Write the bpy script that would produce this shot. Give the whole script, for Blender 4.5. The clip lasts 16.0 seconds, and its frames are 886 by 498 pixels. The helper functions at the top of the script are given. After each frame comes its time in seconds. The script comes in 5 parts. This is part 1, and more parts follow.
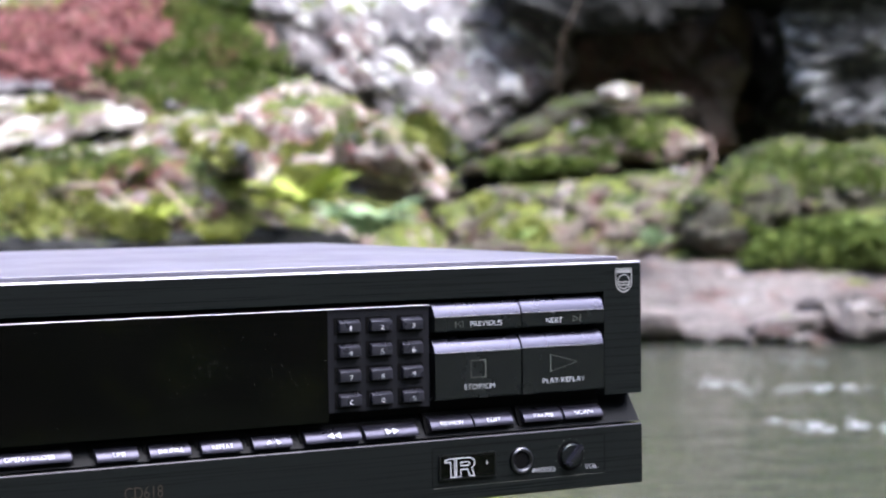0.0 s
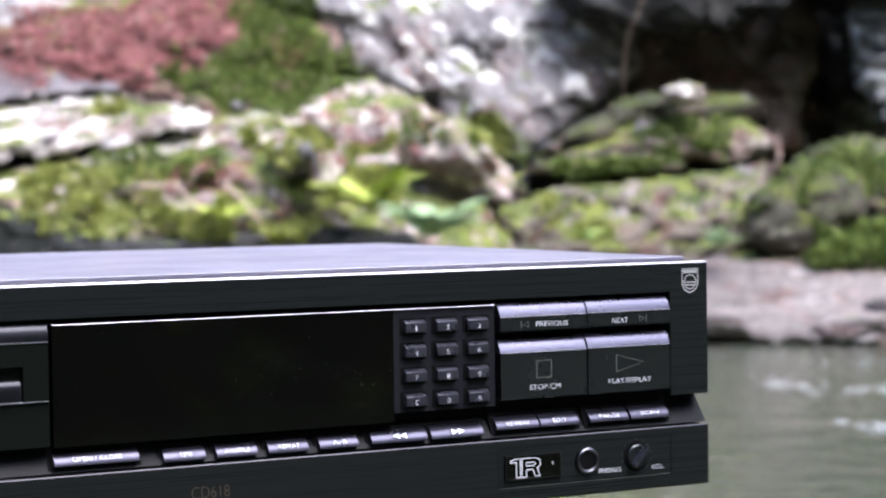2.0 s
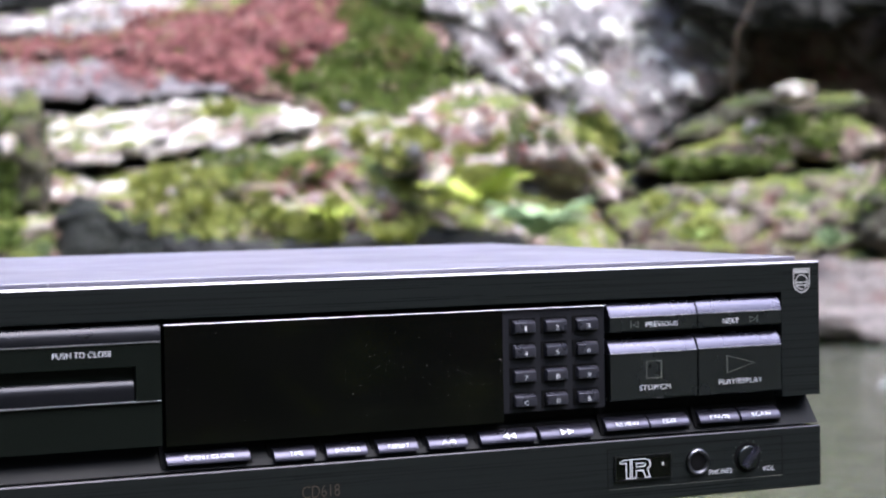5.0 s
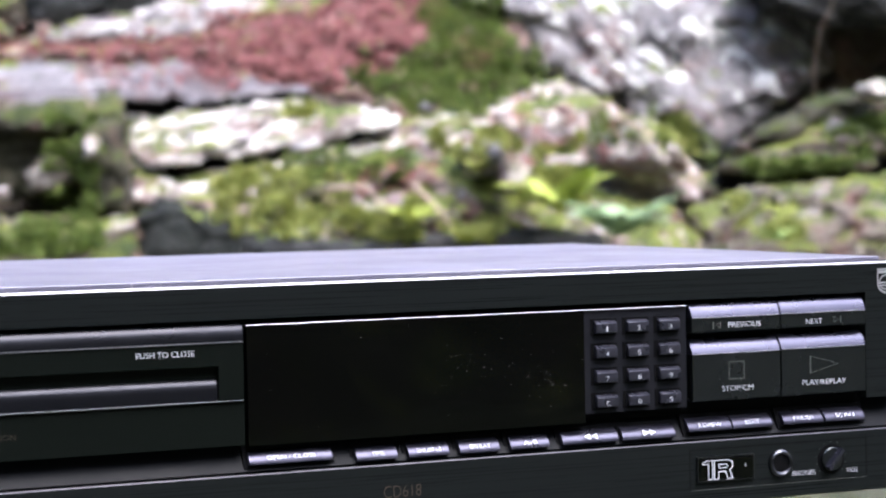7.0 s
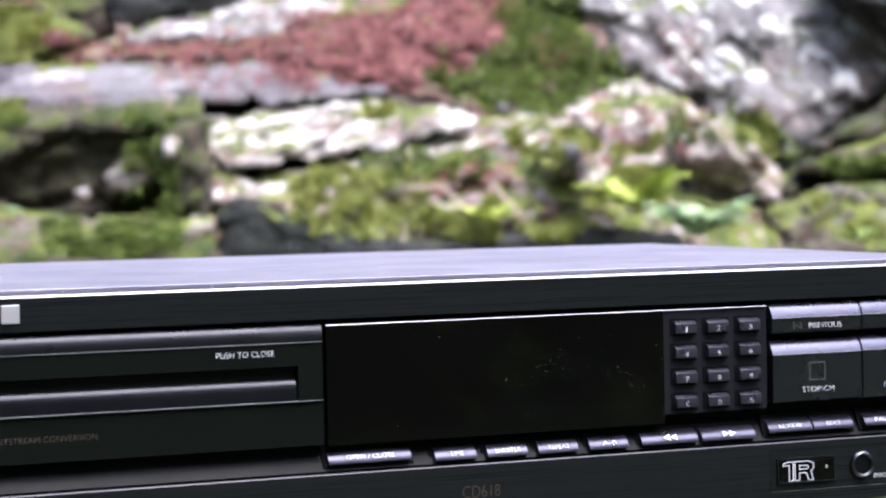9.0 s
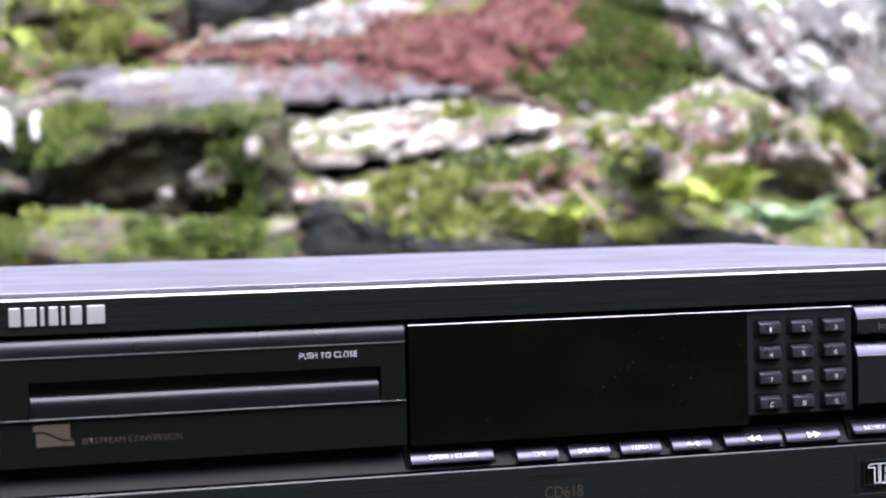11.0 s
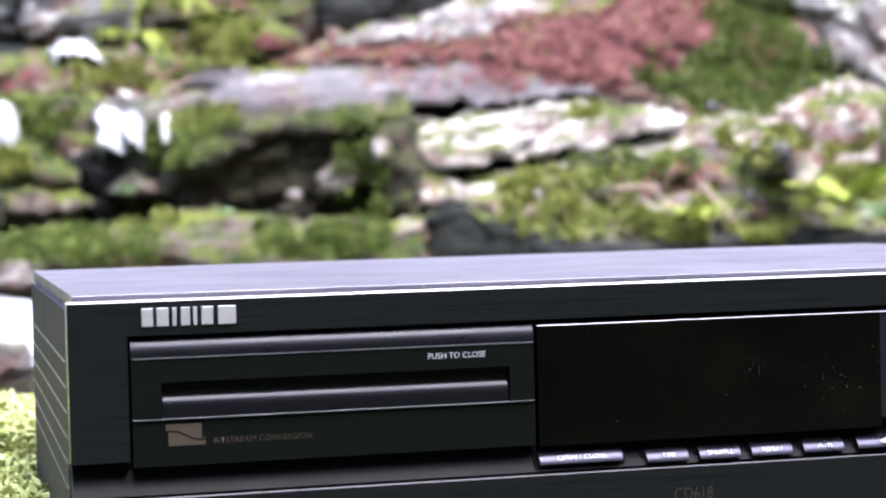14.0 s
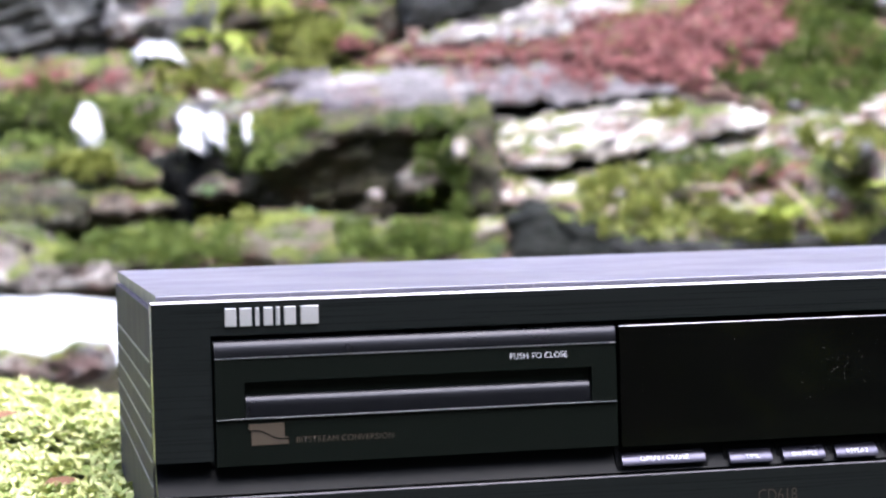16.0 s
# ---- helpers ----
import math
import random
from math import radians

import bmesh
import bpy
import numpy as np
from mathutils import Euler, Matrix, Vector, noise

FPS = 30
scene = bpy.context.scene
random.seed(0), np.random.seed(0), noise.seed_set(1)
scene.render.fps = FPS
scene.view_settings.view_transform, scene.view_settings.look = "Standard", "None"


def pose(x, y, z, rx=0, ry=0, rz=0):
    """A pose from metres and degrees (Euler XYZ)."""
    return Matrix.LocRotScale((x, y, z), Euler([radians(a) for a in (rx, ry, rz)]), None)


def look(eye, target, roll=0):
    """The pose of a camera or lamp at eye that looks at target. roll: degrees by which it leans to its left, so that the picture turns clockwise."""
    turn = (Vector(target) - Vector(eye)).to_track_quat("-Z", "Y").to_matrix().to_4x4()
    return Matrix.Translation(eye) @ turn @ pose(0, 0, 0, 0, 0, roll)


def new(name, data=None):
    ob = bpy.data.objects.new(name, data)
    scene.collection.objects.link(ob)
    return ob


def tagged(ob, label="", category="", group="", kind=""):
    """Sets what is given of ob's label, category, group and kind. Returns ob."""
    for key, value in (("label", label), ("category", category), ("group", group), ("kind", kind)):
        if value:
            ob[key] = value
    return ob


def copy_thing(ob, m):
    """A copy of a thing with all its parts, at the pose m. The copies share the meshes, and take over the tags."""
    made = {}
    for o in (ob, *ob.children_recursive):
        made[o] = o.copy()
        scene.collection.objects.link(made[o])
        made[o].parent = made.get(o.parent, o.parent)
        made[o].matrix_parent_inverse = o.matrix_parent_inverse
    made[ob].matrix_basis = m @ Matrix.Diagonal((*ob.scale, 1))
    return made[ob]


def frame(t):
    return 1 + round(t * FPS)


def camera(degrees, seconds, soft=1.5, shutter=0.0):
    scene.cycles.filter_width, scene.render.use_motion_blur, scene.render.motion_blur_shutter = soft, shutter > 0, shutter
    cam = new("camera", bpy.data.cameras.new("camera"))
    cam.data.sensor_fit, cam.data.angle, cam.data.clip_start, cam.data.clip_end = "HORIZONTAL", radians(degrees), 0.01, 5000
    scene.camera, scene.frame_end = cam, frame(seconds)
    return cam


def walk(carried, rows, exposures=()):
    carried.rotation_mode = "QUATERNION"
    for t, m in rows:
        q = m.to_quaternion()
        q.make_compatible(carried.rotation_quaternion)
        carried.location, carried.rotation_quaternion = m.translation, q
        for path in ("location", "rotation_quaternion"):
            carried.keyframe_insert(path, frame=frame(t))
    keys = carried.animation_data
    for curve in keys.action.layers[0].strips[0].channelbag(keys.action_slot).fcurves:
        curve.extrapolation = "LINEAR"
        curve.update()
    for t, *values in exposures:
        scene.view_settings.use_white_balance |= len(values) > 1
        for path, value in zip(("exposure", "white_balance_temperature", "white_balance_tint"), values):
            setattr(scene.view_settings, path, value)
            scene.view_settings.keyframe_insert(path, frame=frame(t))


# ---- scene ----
import collections

# ---- camera: a tripod by the stream, panning left ----
EYE = 0.36
cam = camera(24.98, 16.0, soft=2.1)
cam.data.dof.use_dof = True
cam.data.dof.focus_distance = 0.72
cam.data.dof.aperture_fstop = 19.0
YAWS = [
    (0.0, -8.955), (0.5, -8.491), (1.0, -8.035), (1.5, -7.6), (2.0, -7.104), (2.5, -6.625), (3.0, -6.15), (3.5, -5.665), (4.0, -5.123),
    (6.5, -2.309), (7.0, -1.727), (7.5, -1.21), (8.0, -0.636), (8.5, -0.096), (9.0, 0.494),
    (11.5, 3.391), (12.0, 3.966), (12.5, 4.552), (13.0, 5.191), (13.5, 5.81), (14.0, 6.443), (14.5, 7.024), (15.0, 7.593), (15.5, 8.153), (16.0, 8.751),
]
TRIPOD = pose(0, 0, EYE, -1.5, 0, 0)
HEAD = pose(0, 0.0104, 0, 91.057, 0, 0) @ pose(0, 0, 0, 0, 0, 0.117)
walk(cam, [(t, TRIPOD @ pose(0, 0, 0, 0, 0, yaw) @ HEAD) for t, yaw in YAWS], exposures=[(0.0, 2.52, 5950, 12), (16.0, 2.52, 5950, 12)])

# ---- light: open shade under a bright hazy sky ----
SUN_EL, SUN_AZ = 63.0, 138.0
world = bpy.data.worlds.new("sky")
scene.world = world
world.use_nodes = True
wn, wl = world.node_tree.nodes, world.node_tree.links
sky = wn.new("ShaderNodeTexSky")
sky.sky_type = "NISHITA"
sky.sun_disc = False
sky.sun_elevation, sky.sun_rotation = radians(SUN_EL), radians(SUN_AZ)
sky.air_density, sky.dust_density = 1.0, 4.0
wl.new(sky.outputs[0], wn["Background"].inputs[0])
wn["Background"].inputs[1].default_value = 0.15
sun = new("sun", bpy.data.lights.new("sun", "SUN"))
sun.data.energy, sun.data.angle, sun.data.color = 0.75, radians(46), (0.91, 0.945, 1.0)
el, az = radians(SUN_EL), radians(SUN_AZ)
sun.matrix_world = look((0, 0, 0), (-math.cos(el) * math.sin(az), -math.cos(el) * math.cos(az), -math.sin(el)))


# ---- materials ----
def material(name, colour, roughness=0.5, metallic=0.0, specular=0.5):
    m = bpy.data.materials.new(name)
    m.use_nodes = True
    b = m.node_tree.nodes["Principled BSDF"]
    b.inputs["Base Color"].default_value = (*colour, 1)
    b.inputs["Roughness"].default_value = roughness
    b.inputs["Metallic"].default_value = metallic
    b.inputs["Specular IOR Level"].default_value = specular
    return m


class Nodes:
    """Short hands for a material's node tree."""

    def __init__(self, m):
        self.tree = m.node_tree
        self.b = self.tree.nodes["Principled BSDF"]
        self.coords = self.tree.nodes.new("ShaderNodeTexCoord").outputs["Object"]

    def link(self, a, b):
        self.tree.links.new(a, b)

    def noise(self, scale, detail=4, rough=0.6, stretch=None, shift=None, turn=None):
        n = self.tree.nodes.new("ShaderNodeTexNoise")
        n.inputs["Scale"].default_value, n.inputs["Detail"].default_value, n.inputs["Roughness"].default_value = scale, detail, rough
        source = self.coords
        if turn:
            mp = self.tree.nodes.new("ShaderNodeMapping")
            mp.inputs["Rotation"].default_value = (0, radians(turn), 0)
            self.link(source, mp.inputs[0])
            source = mp.outputs[0]
        if stretch or shift:
            mp = self.tree.nodes.new("ShaderNodeMapping")
            mp.inputs["Scale"].default_value = stretch or (1, 1, 1)
            mp.inputs["Location"].default_value = shift or (0, 0, 0)
            self.link(source, mp.inputs[0])
            source = mp.outputs[0]
        self.link(source, n.inputs["Vector"])
        return n.outputs["Fac"]

    def ramp(self, value, lo, hi, a=0.0, b=1.0):
        n = self.tree.nodes.new("ShaderNodeMapRange")
        n.interpolation_type = "SMOOTHSTEP"
        for i, v in zip((1, 2, 3, 4), (lo, hi, a, b)):
            n.inputs[i].default_value = v
        self.link(value, n.inputs[0])
        return n.outputs[0]

    def math(self, op, a, b):
        n = self.tree.nodes.new("ShaderNodeMath")
        n.operation = op
        for i, v in enumerate((a, b)):
            if isinstance(v, (int, float)):
                n.inputs[i].default_value = v
            else:
                self.link(v, n.inputs[i])
        return n.outputs[0]

    def mix(self, fac, a, b):
        n = self.tree.nodes.new("ShaderNodeMix")
        n.data_type = "RGBA"
        if isinstance(fac, (int, float)):
            n.inputs[0].default_value = fac
        else:
            self.link(fac, n.inputs[0])
        for i, v in ((6, a), (7, b)):
            if isinstance(v, tuple):
                n.inputs[i].default_value = (*v, 1)
            else:
                self.link(v, n.inputs[i])
        return n.outputs[2]

    def bump(self, value, strength, distance):
        n = self.tree.nodes.new("ShaderNodeBump")
        n.inputs["Strength"].default_value, n.inputs["Distance"].default_value = strength, distance
        self.link(value, n.inputs["Height"])
        self.link(n.outputs[0], self.b.inputs["Normal"])

    def colour(self, c):
        self.link(c, self.b.inputs["Base Color"])

    def roughness(self, r):
        self.link(r, self.b.inputs["Roughness"])

    def upward(self):
        g = self.tree.nodes.new("ShaderNodeNewGeometry")
        s = self.tree.nodes.new("ShaderNodeSeparateXYZ")
        self.link(g.outputs["Normal"], s.inputs[0])
        return s.outputs[2]

    def by_piece(self):
        return self.tree.nodes.new("ShaderNodeNewGeometry").outputs["Random Per Island"]


def rock_material(name, dark, light, pale=0.0, moss=0.0, wet=0.75, pale_colour=(0.72, 0.68, 0.70), rust=0.75, turn=8, streak=(0.55, 1, 1.5), blotch=7.0, rust_colour=(0.19, 0.10, 0.085), lush=1.0):
    """Layered stone; pale: share under pale patches of lichen and painted wet shine, moss: share under moss, most on
    what faces up; turn and streak: the run of its grain.
    """
    dark, light, pale_colour = ((r * 0.99, g * 1.03, b * 0.95) for r, g, b in (dark, light, pale_colour))
    m = material(name, dark, wet, 0.0, 0.3)
    n = Nodes(m)
    n.coords = n.tree.nodes.new("ShaderNodeNewGeometry").outputs["Position"]
    col = n.mix(n.ramp(n.noise(6.0, 7, 0.72, streak, None, turn), 0.38, 0.62), dark, light)
    fine = n.noise(42, 5, 0.72)
    col = n.mix(n.ramp(n.noise(5.0, 6, 0.7, None, (4, 1, 7)), 0.50, 0.60, 0, rust), col, rust_colour)
    if pale:
        # Pale patches: lichen, and the white shine of wet rock put into colour.
        spots = n.math("ADD", n.math("MULTIPLY", n.noise(blotch, 5, 0.62, streak, (9, 3, 2), turn), 0.78), n.math("MULTIPLY", n.noise(26, 4, 0.6), 0.22))
        col = n.mix(n.ramp(spots, 0.60 - 0.14 * pale, 0.68 - 0.14 * pale), col, pale_colour)
    col = n.mix(n.ramp(fine, 0.50, 0.66, 0, 0.6), col, tuple(c * 0.35 for c in dark))
    if moss:
        green = n.mix(n.ramp(n.noise(7, 5, 0.7), 0.35, 0.65), tuple(c * lush for c in (0.045, 0.070, 0.014)), tuple(c * lush for c in (0.27, 0.30, 0.050)))
        green = n.mix(n.ramp(n.noise(70, 4, 0.75), 0.42, 0.62, 0, 0.75), green, (0.022, 0.035, 0.010))
        cover = n.math("ADD", n.math("MULTIPLY", n.upward(), 0.22), n.noise(8, 6, 0.66, (0.8, 1, 1.3), (2, 8, 5), turn))
        col = n.mix(n.ramp(cover, 0.84 - 0.30 * moss, 0.91 - 0.30 * moss), col, green)
    n.colour(col)
    n.roughness(n.ramp(fine, 0.3, 0.7, wet - 0.25, min(1.0, wet + 0.15)))
    n.bump(n.math("ADD", n.noise(12, 8, 0.75), n.math("MULTIPLY", fine, 0.5)), 1.0, 0.03)
    return m


def plant_material(name, a, b, gloss=0.5):
    m = material(name, a, gloss)
    n = Nodes(m)
    n.colour(n.mix(n.by_piece(), a, b))
    n.b.inputs["Specular IOR Level"].default_value = 0.25
    return m


pale_rock = rock_material("lichen_shine_stone", (0.15, 0.13, 0.145), (0.36, 0.31, 0.34), 0.70, 0.45, 0.65, (0.66, 0.61, 0.63))
face_rock = rock_material("lichen_and_shine_face", (0.115, 0.102, 0.115), (0.28, 0.25, 0.275), 0.62, 0.42, 0.7, (0.78, 0.74, 0.76), 0.5, -50, (0.38, 1, 1.5), 9.0)
# Brown face whose tones already hold the shade it lies in.
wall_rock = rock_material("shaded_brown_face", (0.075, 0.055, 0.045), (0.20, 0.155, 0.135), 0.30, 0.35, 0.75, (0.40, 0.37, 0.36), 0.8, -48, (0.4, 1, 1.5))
lilac_rock = rock_material("smooth_lilac_stone", (0.13, 0.11, 0.135), (0.25, 0.22, 0.25), 0.36, 0.26, 0.7, (0.52, 0.47, 0.50), 0.5, 4, (0.35, 1, 2.2), 5.0)
mottled_rock = rock_material("mottled_stone", (0.18, 0.125, 0.13), (0.42, 0.33, 0.34), 0.85, 0.66, 0.7, (0.76, 0.66, 0.66), 0.85, -25, (0.65, 1, 1.4), 11.0, (0.24, 0.105, 0.085))
foot_rock = rock_material("mossy_foot_stone", (0.11, 0.085, 0.075), (0.32, 0.24, 0.23), 0.65, 0.86, 0.75, (0.68, 0.59, 0.59), 0.85, -15, (0.75, 1, 1.3), 11.0, (0.23, 0.10, 0.08))
olive_rock = rock_material("dull_mossy_stone", (0.035, 0.031, 0.022), (0.10, 0.088, 0.064), 0.22, 0.74, 0.85, (0.30, 0.28, 0.25), 0.3, lush=0.52)
# Block and ledge stones: shade under the overhangs is put into dark tones.
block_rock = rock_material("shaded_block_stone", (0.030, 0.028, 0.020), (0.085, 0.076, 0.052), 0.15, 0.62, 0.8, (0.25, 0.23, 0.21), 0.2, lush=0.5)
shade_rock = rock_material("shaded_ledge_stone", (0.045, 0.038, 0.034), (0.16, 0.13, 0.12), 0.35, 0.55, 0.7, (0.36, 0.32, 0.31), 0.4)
slate_rock = rock_material("wet_slate", (0.008, 0.009, 0.008), (0.022, 0.023, 0.021), 0.06, 0.25, 0.98, (0.07, 0.07, 0.072), 0.0)
plant_rock = rock_material("plant_covered_stone", (0.05, 0.06, 0.03), (0.12, 0.13, 0.06), 0.0, 1.3, 0.85, lush=0.7)
litter_rock = rock_material("leafy_soil", (0.11, 0.065, 0.058), (0.26, 0.16, 0.145), 0.45, 0.65, 0.85, (0.42, 0.30, 0.29), 0.8)
pink_rock = rock_material("pink_grey_stone", (0.13, 0.105, 0.108), (0.27, 0.225, 0.225), 0.45, 0.62, 0.65, (0.45, 0.40, 0.41))
bright_rock = rock_material("washed_stone", (0.20, 0.155, 0.155), (0.46, 0.375, 0.375), 0.95, 0.60, 0.7, (0.78, 0.70, 0.71), 0.75, 8, (0.4, 1, 1.8), 8.0, (0.25, 0.15, 0.125))
grey_rock = rock_material("grey_stone", (0.10, 0.088, 0.10), (0.26, 0.235, 0.26), 0.35, 0.5, 0.6, (0.52, 0.49, 0.51))
brown_rock = rock_material("brown_stone", (0.085, 0.063, 0.054), (0.21, 0.165, 0.145), 0.28, 0.70, 0.75, (0.40, 0.345, 0.335))
moss_rock = rock_material("mossy_stone", (0.06, 0.05, 0.04), (0.18, 0.145, 0.12), 0.25, 0.94, 0.85, (0.45, 0.41, 0.40), lush=0.75)
# Near-black stone: shade of cracks, hollows and overhangs is put into its colour.
dark_rock = rock_material("dark_stone_for_shade", (0.012, 0.012, 0.012), (0.040, 0.038, 0.040), 0.0, 0.3, 0.9, rust=0.0)
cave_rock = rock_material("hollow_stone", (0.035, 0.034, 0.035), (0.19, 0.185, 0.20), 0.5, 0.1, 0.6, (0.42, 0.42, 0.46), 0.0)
shore_rock = rock_material("pink_gravel_stone", (0.125, 0.104, 0.104), (0.25, 0.208, 0.212), 0.45, 0.12, 0.75, (0.39, 0.35, 0.365), 0.5, 2, (0.3, 0.6, 2))
soil = rock_material("forest_soil", (0.09, 0.06, 0.05), (0.30, 0.21, 0.19), 0.75, 0.75, 0.85, (0.55, 0.46, 0.46), 0.8)
# Dark colour for added, unseen ground that holds back skylight and reflections.
unseen_rise = rock_material("dark_unseen_rise", (0.010, 0.011, 0.008), (0.030, 0.030, 0.020), 0.0, 0.5, 0.9, rust=0.1)
near_moss = rock_material("moss_mat", (0.05, 0.06, 0.015), (0.11, 0.12, 0.03), 0.0, 1.2, 0.95, rust=0.2)
moss_blade = plant_material("moss_tufts", (0.12, 0.145, 0.035), (0.42, 0.44, 0.13), 0.6)
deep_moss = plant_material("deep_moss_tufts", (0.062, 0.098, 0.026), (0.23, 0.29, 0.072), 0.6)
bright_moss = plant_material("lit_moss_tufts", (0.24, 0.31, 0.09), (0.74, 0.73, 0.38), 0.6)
fern_green = plant_material("fern_green", (0.11, 0.16, 0.035), (0.23, 0.29, 0.07), 0.45)
blue_fern = plant_material("blue_green_fern", (0.22, 0.32, 0.16), (0.38, 0.50, 0.28), 0.45)
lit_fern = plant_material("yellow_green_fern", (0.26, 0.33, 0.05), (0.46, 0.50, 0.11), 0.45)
leaf_red = plant_material("fallen_leaves", (0.115, 0.034, 0.034), (0.31, 0.130, 0.125), 0.7)
dead_leaf_brown = plant_material("withered_leaf", (0.13, 0.065, 0.035), (0.20, 0.10, 0.06), 0.7)
twig_brown = material("twig_bark", (0.30, 0.22, 0.18), 0.8)

water_green = material("stream_water", (0.06, 0.07, 0.05), 0.10, 0.0, 0.32)
_n = Nodes(water_green)
_n.colour(_n.mix(_n.noise(0.8, 3), (0.034, 0.042, 0.028), (0.060, 0.067, 0.046)))
_n.bump(_n.math("ADD", _n.noise(5, 3, 0.5, (1, 1.6, 1)), _n.math("MULTIPLY", _n.noise(22, 2, 0.5), 0.25)), 0.35, 0.05)
foam_white = material("white_water", (0.86, 0.87, 0.90), 0.5)
_n = Nodes(foam_white)
_n.colour(_n.mix(_n.ramp(_n.noise(12, 4, 0.6, (1, 3, 1)), 0.35, 0.6), (0.30, 0.32, 0.35), (0.72, 0.72, 0.74)))
_n.bump(_n.noise(25, 5), 0.6, 0.02)


def brushed(name, colour, roughness, metallic, specular=0.5):
    m = material(name, colour, roughness, metallic, specular)
    n = Nodes(m)
    streak = n.noise(260, 3, 0.6, (0.04, 1, 6))
    n.colour(n.mix(streak, tuple(c * 0.8 for c in colour), tuple(c * 1.25 for c in colour)))
    n.roughness(n.ramp(streak, 0.3, 0.7, roughness - 0.06, roughness + 0.08))
    n.bump(streak, 0.05, 0.0002)
    return m


def satin(name, colour, roughness, specular=0.5):
    m = material(name, colour, roughness, 0.0, specular)
    n = Nodes(m)
    grain = n.noise(1600, 2, 0.5)
    n.colour(n.mix(n.noise(90, 4, 0.6), tuple(c * 0.94 for c in colour), tuple(c * 1.06 for c in colour)))
    n.roughness(n.ramp(n.noise(45, 4, 0.6), 0.3, 0.7, roughness - 0.02, roughness + 0.03))
    n.bump(grain, 0.12, 0.0001)
    return m


panel_black = brushed("brushed_black_metal", (0.0074, 0.0088, 0.0092), 0.30, 0.2, 0.13)


def lacquer(name, colour, roughness, metallic):
    """Dark metallic lacquer with a fine vertical brushing, as on hi-fi buttons."""
    m = material(name, colour, roughness, metallic, 0.4)
    n = Nodes(m)
    streak = n.noise(900, 3, 0.6, (1, 0.05, 0.05))
    n.colour(n.mix(n.ramp(streak, 0.3, 0.7), tuple(c * 0.98 for c in colour), tuple(c * 1.02 for c in colour)))
    n.roughness(n.ramp(n.noise(60, 4, 0.6), 0.3, 0.7, roughness - 0.03, roughness + 0.05))
    return m


button_black = lacquer("metallic_black_lacquer", (0.023, 0.026, 0.028), 0.24, 0.75)
# Button lacquer in a lighter lilac: the sky's sheen is put into it.
sheen_lacquer = lacquer("lacquer_with_sky_sheen", (0.058, 0.057, 0.082), 0.27, 0.85)
small_black = lacquer("dark_grey_lacquer", (0.036, 0.035, 0.052), 0.30, 0.8)
key_black = lacquer("satin_key_lacquer", (0.034, 0.034, 0.047), 0.28, 0.6)
# The cover's dusty paint again, darker to hold the shade of the sides.
side_paint = satin("dusty_paint_side_shade", (0.040, 0.036, 0.058), 0.6, 0.10)
tray_black = satin("tray_black_plastic", (0.0034, 0.0045, 0.0038), 0.40, 0.045)
lip_black = lacquer("satin_tray_lacquer", (0.0095, 0.0099, 0.0138), 0.30, 0.7)
key_plate = satin("grey_plastic", (0.0095, 0.0098, 0.0125), 0.42, 0.07)
shelf_grey = satin("shelf_plastic", (0.0062, 0.0066, 0.0082), 0.36, 0.035)
recess_black = material("recess_black", (0.003, 0.003, 0.0035), 0.9, 0.0, 0.05)
bevel_metal = brushed("polished_edge", (0.23, 0.225, 0.25), 0.34, 1.0)
# Dusty black paint of the top, lightened with the sky's lilac sheen.
cover_paint = material("dusty_paint_sky_sheen", (0.12, 0.12, 0.145), 0.40, 0.0, 0.8)
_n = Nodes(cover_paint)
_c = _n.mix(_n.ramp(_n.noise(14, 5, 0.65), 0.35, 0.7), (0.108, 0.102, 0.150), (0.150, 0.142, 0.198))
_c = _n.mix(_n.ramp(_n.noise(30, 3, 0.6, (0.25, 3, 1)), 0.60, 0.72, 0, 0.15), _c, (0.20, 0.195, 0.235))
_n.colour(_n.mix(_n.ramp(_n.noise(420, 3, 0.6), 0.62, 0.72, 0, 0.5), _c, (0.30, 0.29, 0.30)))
_n.roughness(_n.ramp(_n.noise(20, 4, 0.6), 0.3, 0.7, 0.36, 0.48))
_n.bump(_n.noise(1500, 2, 0.5), 0.15, 0.0001)
window_black = material("smoked_window", (0.0008, 0.0009, 0.0007), 0.05, 0.0, 0.2)
dim_edge = brushed("dull_edge", (0.026, 0.026, 0.031), 0.35, 1.0)
print_white = material("white_print", (0.58, 0.58, 0.64), 0.6)
line_grey = material("pale_fine_line", (0.22, 0.22, 0.235), 0.5)
print_grey = material("faint_grey_print", (0.065, 0.072, 0.066), 0.6)
print_bronze = material("bronze_print", (0.048, 0.036, 0.026), 0.5, 0.2)
badge_silver = material("silver_badge", (0.36, 0.36, 0.38), 0.38, 0.4)
chrome = material("dark_chrome", (0.07, 0.07, 0.08), 0.28, 1.0)
dust_white = material("dust", (0.40, 0.39, 0.38), 0.9)


# ---- mesh helpers ----
def finish(name, bm, mat, parent=None, label="", smooth=False, crisp=0):
    """Links a bmesh as one object; crisp: edges bent by more degrees than this stay sharp."""
    me = bpy.data.meshes.new(name)
    bmesh.ops.recalc_face_normals(bm, faces=bm.faces[:])
    for edge in bm.edges if crisp else ():
        edge.smooth = len(edge.link_faces) == 2 and edge.calc_face_angle() < radians(crisp)
    for face in bm.faces:
        face.smooth = smooth
    bm.to_mesh(me)
    bm.free()
    me.materials.append(mat)
    ob = new(name, me)
    ob.parent = parent
    if label:
        ob["label"] = label
    return ob


